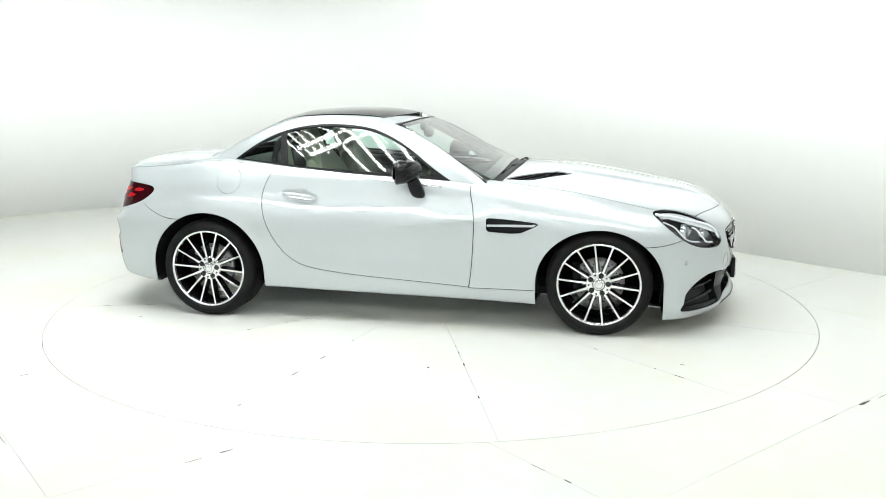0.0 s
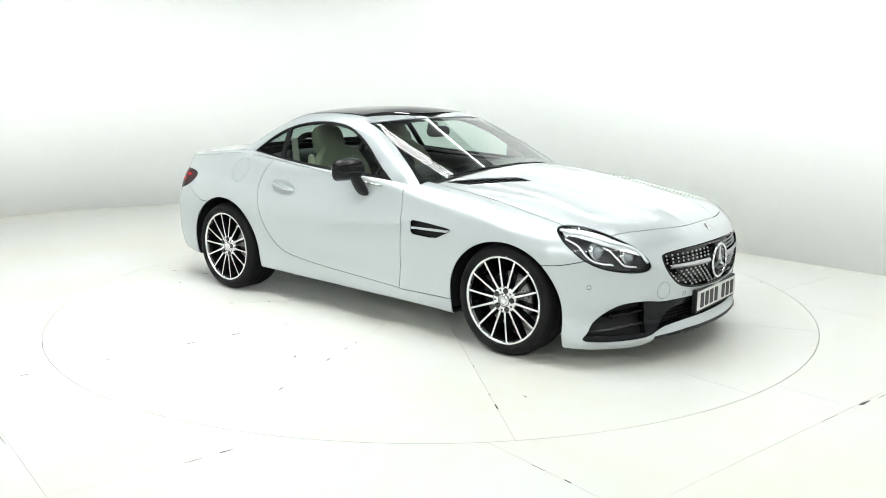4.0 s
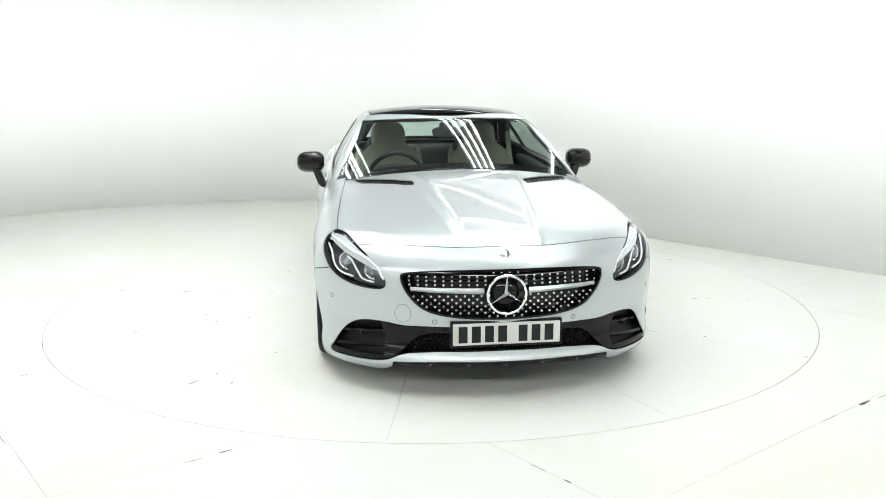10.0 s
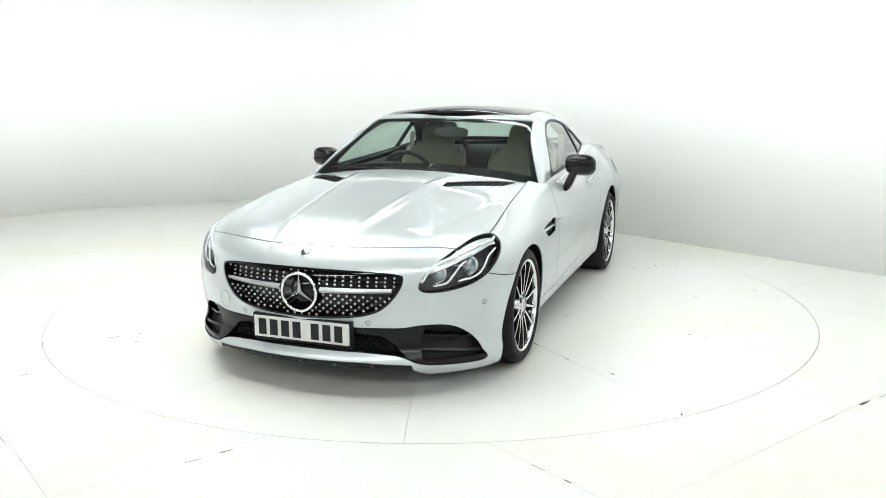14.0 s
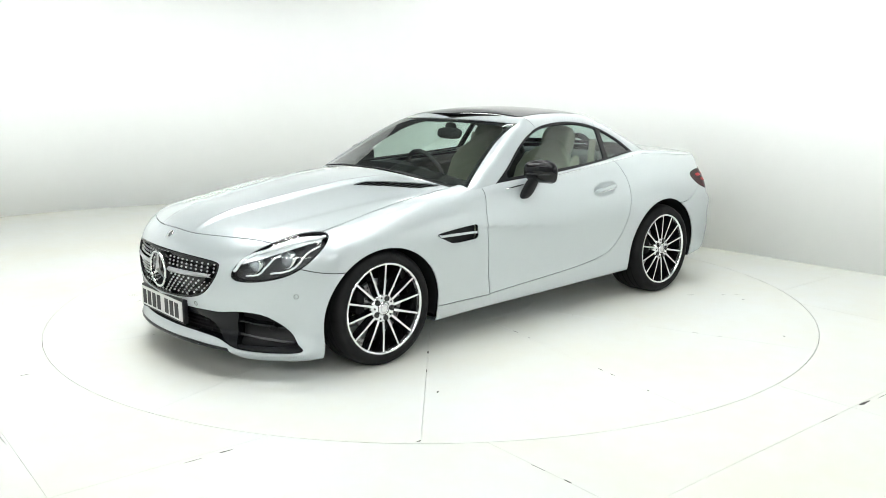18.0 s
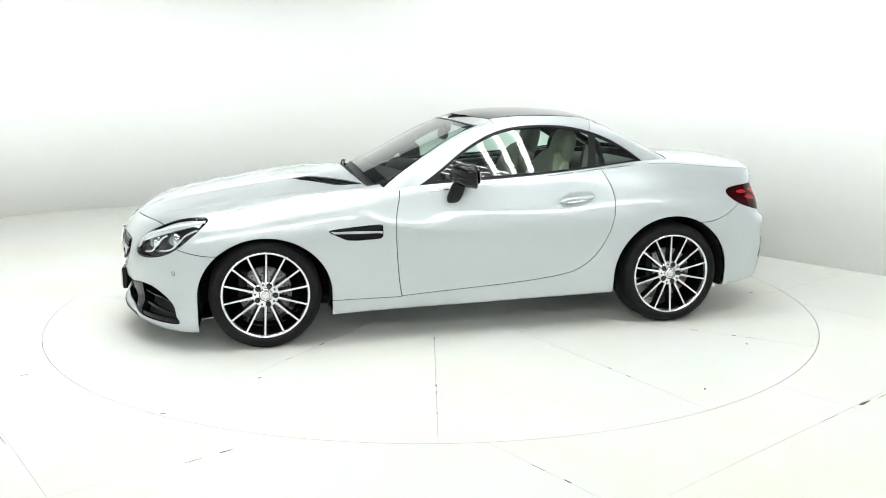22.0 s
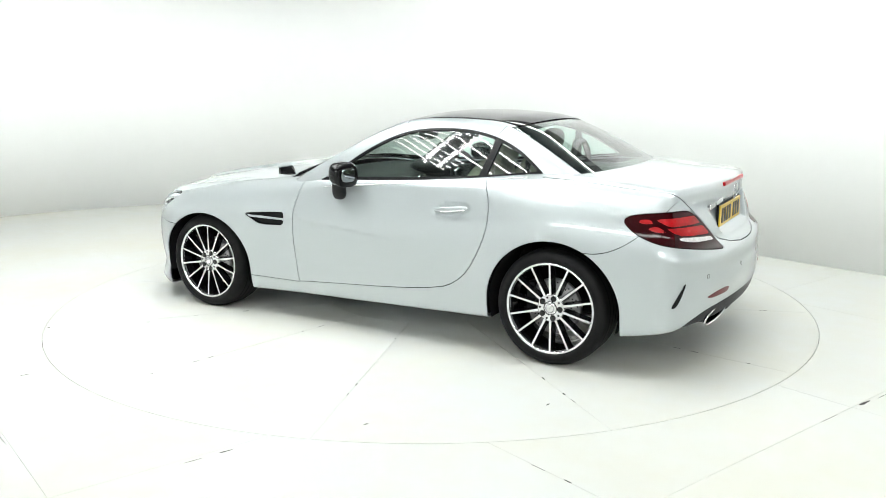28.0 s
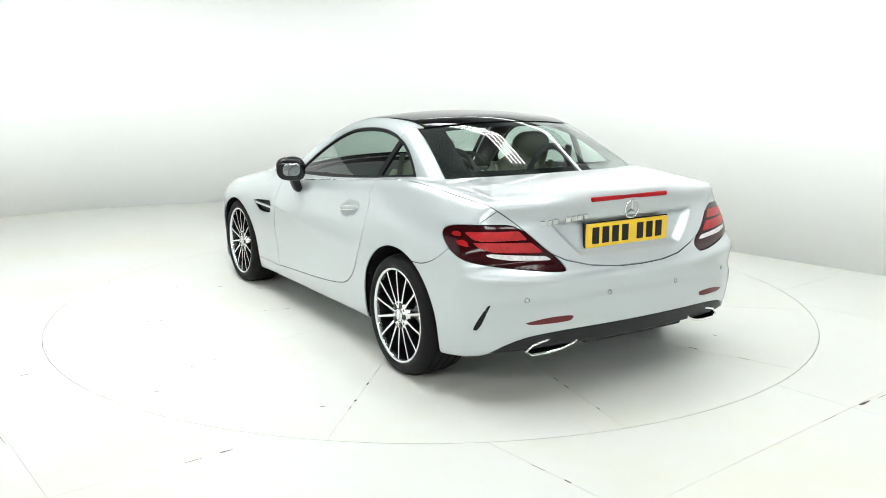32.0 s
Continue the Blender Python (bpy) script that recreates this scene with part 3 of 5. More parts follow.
HOOD_VENT = eased([(1.035, 0.325), (0.925, 0.320), (0.635, 0.635), (0.650, 0.655), (0.795, 0.615)], 0.012)


def arch(p, wx):
    """Distance from the hub by which the wheel openings are cut, flatter over the front wheel."""
    wide, high, z0 = (0.957, 1.07, 0.30) if wx > 0 else (0.95, 0.985, 0.305)
    dx = np.abs(p[:, 0] - wx) * wide
    return np.where(p[:, 2] < z0, dx, np.hypot(dx, (p[:, 2] - z0) * high))


def split_shell():
    """The painted skin, panel by panel."""
    out = {}
    m = SHELL
    # wheel openings
    for wx, r in ((WHEEL_X, 0.352), (-WHEEL_X, 0.352)):
        p = m[0]
        d = arch(p, wx)
        m = clip(m, far(r - d, p[:, 1] > 0.55) * np.where(p[:, 1] > 0.55, 1, -1))
    p = m[0]
    out["lamp"], m = cut(m, far(inside(HEAD, p[:, 0] - p[:, 1], p[:, 2]), p[:, 0] > 1.3))
    p = m[0]
    out["tail"], m = cut(m, far(inside(TAIL, -p[:, 0] - p[:, 1], p[:, 2]), p[:, 0] < -1.3))
    p = m[0]
    out["grille"], m = cut(m, far(inside(GRILLE, p[:, 1], p[:, 2]), p[:, 0] > 1.7))
    p = m[0]
    out["intake"], m = cut(m, far(inside(INTAKE, p[:, 1] + 0.0, p[:, 2]), p[:, 0] > 1.5))
    p = m[0]
    out["diffuser"], m = cut(m, far(inside(LOWER, p[:, 1], p[:, 2]), p[:, 0] < -1.62))
    p = m[0]
    out["vent"], m = cut(m, far(inside(VENT, p[:, 0], p[:, 2]), p[:, 1] > 0.7))
    p = m[0]
    out["door"], m = cut(m, far(inside(DOOR, p[:, 0], p[:, 2]), p[:, 1] > 0.5))
    p = m[0]
    out["trunk"], m = cut(m, far(inside(rounded([(-0.3, 0.612), (0.405, 0.628), (0.612, 0.833), (0.648, 0.862), (0.715, 0.912), (0.730, 0.94), (0.76, 1.0), (0.78, 1.2), (-0.3, 1.2)], 2), p[:, 1], p[:, 2]), p[:, 0] < -1.1))
    p = m[0]
    edge = np.where(p[:, 1] < 0.74, 1.947 - 0.44 * p[:, 1] ** 2, 9.0)
    nose_f = far(np.minimum(p[:, 2] - 0.538 - 0.7 * np.clip(p[:, 0] - 1.45, 0, 1) ** 2, edge - p[:, 0]), p[:, 0] > 1.25)
    out["bumper"], m = cut(m, nose_f)
    p = m[0]
    rail = 0.765 - 0.075 * np.clip(1.5 - p[:, 0], 0, 2) ** 1.2
    hood_f = far(np.maximum(p[:, 1] - rail, 0.45 - p[:, 0]), (p[:, 0] > 0.3) & (p[:, 2] > 0.55))
    out["hood"], m = cut(m, hood_f)
    p = out["hood"][0]
    out["cowl"], out["hood"] = cut(out["hood"], p[:, 0] - (0.70 - 0.16 * p[:, 1] ** 2), 0.002)
    p = m[0]
    out["rear_bumper"], m = cut(m, far(p[:, 2] - (0.618 + 1.8 * np.clip(-p[:, 0] - 1.42, 0, 1) ** 2), p[:, 0] < -1.3))
    p = m[0]
    out["fender"], m = cut(m, far(np.maximum(0.448 - p[:, 0], 0.252 - p[:, 2]), p[:, 0] > 0.3))
    out["side"] = m
    return out


SKIN = split_shell()


def paintwork():
    p = SKIN["bumper"][0]
    lip, rest = cut(SKIN["bumper"], far(np.maximum(p[:, 2] - (0.178 - 0.06 * np.clip(p[:, 1] - 0.3, 0, 1)), p[:, 1] - 0.525), (p[:, 0] > 1.75)), 0.001)
    bumper = whole("front_bumper", rest, SILVER)
    splitter = whole("splitter", inset(lip, -0.003), SATIN_BLACK, bumper, "black lower lip with small screws")
    for y in (-0.352, -0.175, 0, 0.175, 0.352):
        p, n = spot(1, y, 0.165)
        bm = lump((0.007, 0.008, 0.007), (2, 2), (10, 6), None, Matrix.Translation(p + n * 0.004))
        part("screw", bm, STEEL, splitter)
    for y in (-0.331, 0.331):
        sensor(bumper, 1, y, 0.368)
    for side in (1, -1):
        sensor(bumper, 1, side * 0.80, 0.44)
    ring_mark(bumper, 1, -0.475, 0.40, 0.043)
    p = SKIN["hood"][0]
    v, h = cut(SKIN["hood"], inside(HOOD_VENT, p[:, 0], p[:, 1]), 0.001)
    hood = whole("bonnet", h, SILVER)
    whole("cowl", inset(SKIN["cowl"], 0.019), SATIN_BLACK, label="black plastic cowl under the wipers", depth=0)
    pair("bonnet_vent", inset(v, 0.012), SATIN_BLACK, hood, "black slatted bonnet vent")
    for side in (1, -1):
        for k in range(8):
            w = (k + 0.5) / 8
            x, y = 0.965 - 0.25 * w, 0.335 + 0.275 * w
            bm = new_box(0, 0, 0, 0.105 + 0.03 * w, 0.005, 0.007, m=pose(x + 0.006, side * y, float(top_of(np.array([x]), np.array([y]))[0]) - 0.0095, 0, 7, side * -6))
            part("slat", bm, SATIN_BLACK, hood)
    pair("front_fender", SKIN["fender"], SILVER)
    side = SKIN["side"]
    sheet("body_side", thick(side, 0.006), SILVER, car)
    right = mirrored(side)
    p = right[0]
    flap, right = cut(right, far(np.hypot(p[:, 0] + 1.066, p[:, 2] - 0.862) - 0.078, p[:, 1] < -0.7), 0.0012)
    sheet("body_side", thick(right, 0.006), SILVER, car)
    sheet("fuel_flap", thick(flap, 0.01), SILVER, car)
    back = whole("rear_bumper", SKIN["rear_bumper"], SILVER)
    for y in (0.628, 0.207, -0.222, -0.64):
        sensor(back, -1, y, 0.51)
    rear_details(back)
    # black inner shell stands in for shade in the joints, wheel openings left free
    m = inset(SHELL, 0.022)
    for wx in (WHEEL_X, -WHEEL_X):
        p = m[0]
        d = arch(p, wx)
        m = clip(m, far(0.352 - d, p[:, 1] > 0.55) * np.where(p[:, 1] > 0.55, 1, -1))
    for key, outline, ax in (("head", HEAD, 1), ("grille", GRILLE, 2), ("intake", INTAKE, 2)):
        p = m[0]
        u = p[:, 0] - p[:, 1] if ax == 1 else p[:, 1]
        m = clip(m, -far(inside(outline, u, p[:, 2]), p[:, 0] > 1.3))
    p = m[0]
    m = clip(m, -far(np.maximum(p[:, 1] - 0.5, np.abs(p[:, 2] - 0.756) - 0.10), p[:, 0] < -1.7))
    p = m[0]
    m = clip(m, -far(inside(VENT, p[:, 0], p[:, 2]), p[:, 1] > 0.7))
    whole("joint_shade_shell", m, LINING, depth=0)


def boot():
    m = SKIN["trunk"]
    p = m[0].copy()
    # plate recess pressed into the lid
    rec = rounded([(-0.5, 0.84), (0.44, 0.84), (0.45, 0.82), (0.33, 0.685), (0.30, 0.672), (-0.5, 0.672)], 2)
    d = inside(rec, p[:, 1], p[:, 2])
    depth = 0.035 * np.clip(-d / 0.02, 0, 1) * (p[:, 0] < -1.75)
    p[:, 0] += depth
    n = m[1].copy()
    fn = np.cross(p[m[2][:, 1]] - p[m[2][:, 0]], p[m[2][:, 2]] - p[m[2][:, 0]])
    acc = np.zeros_like(p)
    for k in range(3):
        np.add.at(acc, m[2][:, k], fn)
    near = (np.abs(d) < 0.04) & (p[:, 0] < -1.75)
    n[near] = acc[near] / (np.linalg.norm(acc[near], axis=1)[:, None] + 1e-12)
    mid = np.abs(p[:, 1]) < 1e-4
    n[mid, 1] = 0
    lid = whole("boot_lid", (p, n, m[2]), SILVER)
    brake = part("brake_light", new_box(-1.921, 0, 0.927, 0.02, 0.48, 0.022, 0.006), RED, lid, "red high brake light strip")
    plate = part("number_plate", new_box(-1.912, 0, 0.756, 0.012, 0.524, 0.114, 0.004), PLATE_YELLOW, car, "yellow rear plate in a black holder")
    part("holder", new_box(-1.905, 0, 0.754, 0.012, 0.54, 0.13, 0.004), SATIN_BLACK, plate)
    plate_bars(plate, -1.9185, 0.756, -1)
    emblem(lid, pose(-1.937, 0, 0.868, 0, 5, 180), 0.042)
    for k, w in enumerate((0.03, 0.026, 0.03, 0.0, 0.03, 0.03, 0.03, 0.026)):
        if w:
            part("lettering_bar", new_box(-1.924, 0.525 - 0.036 * k, 0.842 + 0.004 * k * 0.4, 0.008, w, 0.026, 0.003), CHROME, lid, "chrome raised lettering, unreadable")


def plate_bars(plate, x, z, way):
    for k in range(7):
        y = way * (-0.205 + 0.062 * k + (0.035 if k > 3 else 0))
        part("bar", new_box(x, y, z, 0.002, 0.042, 0.078, 0.0), INK, plate)


def emblem(parent, m, r):
    """A ring with three arms, chrome, facing +x of m."""
    bm = bmesh.new()
    pipe(bm, [(0, r * math.cos(a), r * math.sin(a)) for a in np.linspace(0, 2 * math.pi, 40, endpoint=False)], r * 0.085, 8, True)
    for k in range(3):
        a = radians(90 + 120 * k)
        tip = Vector((0, r * math.cos(a), r * math.sin(a)))
        left, right = (Vector((0, r * 0.16 * math.cos(a + s), r * 0.16 * math.sin(a + s))) for s in (1.05, -1.05))
        apex = Vector((r * 0.16, 0, 0))
        vs = [bm.verts.new(v) for v in (tip, left, right, apex, -apex * 0.4)]
        bm.faces.new((vs[0], vs[1], vs[3])), bm.faces.new((vs[0], vs[3], vs[2])), bm.faces.new((vs[0], vs[4], vs[1])), bm.faces.new((vs[0], vs[2], vs[4]))
    bmesh.ops.transform(bm, matrix=m, verts=bm.verts)
    return part("emblem", bm, CHROME, parent, "chrome ring emblem with three arms")


def greenhouse():
    p = HOUSE[0]
    win, m = cut(HOUSE, far(inside(WINDOW, p[:, 0], p[:, 2]), p[:, 1] > 0.4), 0.001)
    # windscreen and rear window, bounded by the edge of the cabin's flanks
    p = m[0]
    ws_f = np.maximum.reduce([p[:, 1] - (0.735 - 0.66 * (p[:, 2] - 0.90) + 0.25 * np.clip(p[:, 2] - 1.1, 0, 1)), p[:, 2] - (1.219 - 0.05 * p[:, 1] ** 2), -0.2 - p[:, 0]])
    screen, m = cut(m, ws_f)
    p = m[0]
    rw_f = np.maximum.reduce([p[:, 1] - (0.62 - 0.45 * (p[:, 2] - 1.0)), p[:, 2] - (1.238 - 0.1 * p[:, 1] ** 2), p[:, 0] + 0.7])
    rear, m = cut(m, rw_f)
    p = m[0]
    roof_f = np.maximum.reduce([p[:, 1] - (0.505 - 0.05 * (p[:, 0] + 0.3) ** 2), p[:, 0] - (-0.085 - 0.25 * p[:, 1] ** 2), -0.90 + 0.16 * p[:, 1] ** 2 - p[:, 0], 1.0 - p[:, 2]])
    top, m = cut(m, roof_f)
    whole("roof_panel", top, ROOF_GLASS, label="black glass roof panel")
    p = m[0]
    frame_part, m = cut(m, np.maximum(-0.135 - p[:, 0] - 0.25 * (p[:, 1] - 0.45), 0.0 * p[:, 0] - 1))
    p = m[0]
    rail, m = cut(m, -0.79 - p[:, 0] - 0.35 * (p[:, 2] - 1.2) + 0.1 * (p[:, 1] - 0.5))
    rail, m, frame_part = biggest(rail), biggest(m), biggest(frame_part)
    pair("roof_rail", rail, SILVER)
    pair("rear_roof_pillar", m, SILVER)
    whole("windscreen_frame", frame_part, SILVER)
    # inner lining of the frame
    whole("screen_frame_lining", inset(frame_part, 0.02), DASH, depth=0)
    for piece in (rail, m):
        pair("pillar_lining", inset(piece, 0.02), DASH, depth=0)
    whole("headlining", inset(top, 0.02), DASH, depth=0)
    ws = whole("windscreen", inset(polished(screen, cabin), 0.004), SCREEN, label="clear windscreen with a black edge", depth=0)
    p = screen[0]
    border = np.maximum.reduce([p[:, 1] - (0.735 - 0.66 * (p[:, 2] - 0.90) + 0.25 * np.clip(p[:, 2] - 1.1, 0, 1) - 0.028), p[:, 2] - (1.219 - 0.05 * p[:, 1] ** 2 - 0.015), -0.2 - p[:, 0], top_of(p[:, 0], p[:, 1]) + 0.022 - p[:, 2]])
    whole("screen_border", inset(clip(screen, -border), 0.006), GLOSS_BLACK, ws, depth=0)
    p = rear[0]
    rborder = np.maximum.reduce([p[:, 1] - (0.62 - 0.45 * (p[:, 2] - 1.0) - 0.125), p[:, 2] - (1.238 - 0.1 * p[:, 1] ** 2 - 0.02), 1.02 - p[:, 2]])
    rw = whole("rear_window", inset(polished(rear, cabin), 0.004), SIDE_GLASS, label="tinted rear window with a broad black edge", depth=0)
    whole("window_border", inset(clip(rear, -rborder), 0.006), GLOSS_BLACK, rw, depth=0)
    # side glass
    p = win[0]
    rim = np.maximum(inside(WINDOW, p[:, 0], p[:, 2]) + 0.013, 0.009 - body(*p.T))
    dg, rest = cut(win, np.maximum.reduce([rim, p[:, 0] - (0.245 - 0.4 * (p[:, 2] - 0.86)), -0.718 - 0.24 * (p[:, 2] - 0.95) - p[:, 0]]), 0.0)
    p = rest[0]
    rim = np.maximum(inside(WINDOW, p[:, 0], p[:, 2]) + 0.013, 0.009 - body(*p.T))
    qg, rest = cut(rest, np.maximum(rim, p[:, 0] + 0.762 + 0.22 * (p[:, 2] - 0.95)), 0.0)
    trims = pair("window_trim", rest, SATIN_BLACK, depth=0.015, label="black rubber and plastic window surround")
    pair("quarter_window", inset(polished(qg, cabin), 0.006), SIDE_GLASS, depth=0)
    for side in (1, -1):
        pts = []
        for x in np.linspace(0.28, -1.03, 30):
            z = 0.872 - 0.0905 * x
            y0, y1 = 0.5, 1.0
            for _ in range(30):
                y = (y0 + y1) / 2
                if min(body(*np.array([[x], [y], [z]]))[0], cabin(*np.array([[x], [y], [z]]))[0]) < 0:
                    y0 = y
                else:
                    y1 = y
            pts.append((x, side * (y0 + 0.001), z))
        bm = bmesh.new()
        pipe(bm, pts, 0.0042, 6)
        part("belt_strip", bm, CHROME, car, "thin bright strip under the side window")
    return pair("door_window", inset(polished(dg, cabin), 0.006), SIDE_GLASS, depth=0)


def doors():
    m = SKIN["door"]
    for side, piece in ((1, m), (-1, mirrored(m))):
        # handle cup pressed into the skin
        p = piece[0].copy()
        d = ((p[:, 0] + 0.607) / 0.115) ** 2 + ((p[:, 2] - 0.775 + 0.12 * (p[:, 0] + 0.607)) / 0.042) ** 2
        dip = 0.016 * np.clip(1 - d, 0, 1) ** 0.5
        p[:, 1] -= side * dip
        fn = np.cross(p[piece[2][:, 1]] - p[piece[2][:, 0]], p[piece[2][:, 2]] - p[piece[2][:, 0]])
        acc = np.zeros_like(p)
        for k in range(3):
            np.add.at(acc, piece[2][:, k], fn)
        n = piece[1].copy()
        near = d < 1.2
        n[near] = acc[near] / (np.linalg.norm(acc[near], axis=1)[:, None] + 1e-12)
        door = sheet("door", thick((p, n, piece[2]), 0.014), SILVER, car)
        bar = lump((0.21, 0.022, 0.030), (3, 2.5), (28, 12), lambda q: Vector((q.x, q.y + 0.006 - 0.9 * q.x * q.x, q.z - 0.12 * q.x)),
                   pose(0, 0, 0) if side == 1 else Matrix.Diagonal((1, -1, 1, 1)))
        y = float(half_width(np.array([-0.607]), np.array([0.775]))[0])
        bmesh.ops.transform(bar, matrix=Matrix.Translation((-0.607, side * (y + 0.008), 0.778)), verts=bar.verts)
        part("handle", bar, SILVER, door, "silver door handle")
        strip = lump((0.19, 0.006, 0.006), (3, 2.5), (24, 8), lambda q: Vector((q.x, side * (q.y + 0.006 - 0.9 * q.x * q.x), q.z - 0.12 * q.x)), Matrix.Translation((-0.607, side * (y + 0.0185), 0.768)))
        part("handle_strip", strip, CHROME, door, "bright chrome strip")
        mirror(side)


def mirror(side):
    """Door mirror: gloss black cap, stalk, glass."""
    flip = Matrix.Diagonal((1, side, 1, 1))

    def shell(q):
        x = q.x if q.x > 0 else q.x * 0.30
        return Vector((x * (1 - 5.0 * q.y), q.y, q.z * (1.0 - 0.9 * q.y) + 0.10 * q.x))
    bm = lump((0.215, 0.176, 0.138), (3.2, 2.9), (40, 24), shell)
    bmesh.ops.transform(bm, matrix=flip @ pose(0.047, 0.918, 0.940, 0, 0, -8), verts=bm.verts)
    bmesh.ops.recalc_face_normals(bm, faces=bm.faces)
    cap = part("door_mirror", bm, GLOSS_BLACK, car, "gloss black door mirror")
    bm = lump((0.012, 0.118, 0.078), (3, 3), (28, 10))
    bmesh.ops.transform(bm, matrix=flip @ pose(0.014, 0.922, 0.938, 0, 0, -8), verts=bm.verts)
    bmesh.ops.recalc_face_normals(bm, faces=bm.faces)
    part("darkened_mirror_glass", bm, MIRROR, cap)
    bm = lump((0.012, 0.155, 0.006), (3, 3), (28, 6), lambda q: Vector((0.105 * (1 - 5.0 * q.y) * (1 - abs(q.y / 0.088) ** 3.2) ** 0.31 + q.x, q.y, q.z)))
    bmesh.ops.transform(bm, matrix=flip @ pose(0.047, 0.93, 0.932, 0, 0, -8), verts=bm.verts)
    part("indicator_strip", bm, SATIN_BLACK, cap)
    bm = lump((0.085, 0.055, 0.15), (3, 3), (20, 12), lambda q: Vector((q.x * (1 - 1.5 * q.z) + 0.25 * (-q.z), q.y - 0.4 * q.z * -1, q.z)))
    bmesh.ops.transform(bm, matrix=flip @ pose(0.13, 0.862, 0.855), verts=bm.verts)
    bmesh.ops.recalc_face_normals(bm, faces=bm.faces)
    part("stalk", bm, SATIN_BLACK, cap)


# ---- wheels ----
def wheel(width, tyre_r=0.310):
    """Facing +y, hub at the origin, outer face near y = 0."""
    w = new("wheel")
    tagged(w, "black multi-spoke alloy wheel with machined silver spoke faces")
    bm = bmesh.new()
    lathe(bm, [(0.240, -0.012), (0.244, 0.004), (0.257, 0.012), (0.277, 0.010), (0.293, 0.0), (0.303, -0.018), (tyre_r - 0.001, -0.04), (tyre_r, -0.07), (tyre_r, -width + 0.05), (0.299, -width), (0.232, -width + 0.01)], 96)
    tyre = part("tyre", bm, RUBBER, w, "black low-profile tyre")
    bm = bmesh.new()
    for k in range(4):
        o = -0.055 - (width - 0.11) * k / 3
        lathe(bm, [(tyre_r - 0.004, o - 0.004), (tyre_r + 0.0006, o - 0.004), (tyre_r + 0.0006, o + 0.004), (tyre_r - 0.004, o + 0.004)], 72)
    part("tread_groove", bm, LINING, tyre)
    bm = bmesh.new()
    lathe(bm, [(0.234, -0.004), (0.230, -0.03), (0.216, -0.06), (0.205, -width + 0.02), (0.228, -width)], 72)
    part("rim_barrel", bm, RIM_DARK, w)
    bm = bmesh.new()
    lathe(bm, [(0.245, -0.012), (0.245, 0.002), (0.241, 0.005), (0.233, 0.004), (0.2295, -0.004), (0.228, -0.02)], 96)
    part("rim_lip", bm, RIM_FACE, w, "machined silver rim edge")
    for k in range(14):
        a = radians(90 + 360 / 14 * k)
        m = pose(0, 0, 0, 0, -math.degrees(a), 0)
        bm = bmesh.new()
        r0, r1, h0, h1 = 0.070, 0.232, 0.0066, 0.0050
        front = [(r0, -0.012, -h0), (r0, -0.012, h0), (0.15, -0.006, h1), (r1, -0.003, h1), (r1, -0.003, -h1), (0.15, -0.006, -h1)]
        vs = [bm.verts.new(v) for v in front]
        bm.faces.new(vs)
        bmesh.ops.recalc_face_normals(bm, faces=bm.faces)
        for f in bm.faces:
            if f.normal.y < 0:
                f.normal_flip()
        bmesh.ops.transform(bm, matrix=m, verts=bm.verts)
        spoke = part("spoke", bm, RIM_FACE, w)
        bm = bmesh.new()
        for sgn in (-1, 1):
            q = [bm.verts.new((x, y - 0.0006, sgn * h * 1.0)) for x, y, h in ((r0, -0.012, h0), (0.15, -0.006, h1), (r1, -0.003, h1), (r1, -0.05, h1 * 2.4), (r0, -0.055, h0 * 2.2))]
            bm.faces.new(q)
        bmesh.ops.transform(bm, matrix=m, verts=bm.verts)
        part("spoke_flank", bm, RIM_DARK, spoke)
    bm = bmesh.new()
    lathe(bm, [(0.001, -0.012), (0.066, -0.012), (0.074, -0.015), (0.078, -0.05)], 48)
    hub = part("hub", bm, RIM_FACE, w)
    for k in range(5):
        a = radians(110 + 72 * k)
        bm = bmesh.new()
        lathe(bm, [(0.001, -0.0095), (0.0155, -0.0095), (0.0155, -0.0125)], 20, pose(0.054 * math.cos(a), 0, 0.054 * math.sin(a)))
        part("bolt_hole", bm, RIM_DARK, hub)
    for k in range(5):
        a = radians(146 + 72 * k)
        bm = bmesh.new()
        lathe(bm, [(0.001, -0.0105), (0.0055, -0.0105), (0.0055, -0.0125)], 12, pose(0.058 * math.cos(a), 0, 0.058 * math.sin(a)))
        part("pin_hole", bm, RIM_DARK, hub)
    bm = bmesh.new()
    lathe(bm, [(0.0345, -0.0108), (0.0375, -0.0108)], 32)
    part("cap_gap", bm, RIM_DARK, hub)
    bm = bmesh.new()
    lathe(bm, [(0.001, -0.004), (0.028, -0.005), (0.034, -0.012)], 32)
    cap = part("hub_cap", bm, RIM_FACE, hub, "silver hub cap with a ring emblem")
    bm = bmesh.new()
    lathe(bm, [(0.021, -0.004), (0.0225, -0.0025), (0.024, -0.004)], 24)
    part("cap_ring", bm, STEEL, cap)
    bm = bmesh.new()
    lathe(bm, [(0.07, -0.05), (0.085, -0.058), (0.146, -0.058), (0.148, -0.09), (0.07, -0.09)], 64)
    disc = part("brake_disc", bm, STEEL, w, "grey drilled steel brake disc")
    bm = bmesh.new()
    for k in range(24):
        for i in range(3):
            a, rad = radians(15 * k + 5 * i), 0.098 + 0.017 * i
            lathe(bm, [(0.0005, -0.0572), (0.0042, -0.0572)], 8, pose(rad * math.cos(a), 0, rad * math.sin(a)))
    tagged(part("drilled_hole", bm, LINING, disc), kind="stuff")
    bm = new_box(0.125, -0.085, 0.05, 0.05, 0.09, 0.15, 0.012)
    part("brake_caliper", bm, LINING, w)
    w.parent = car
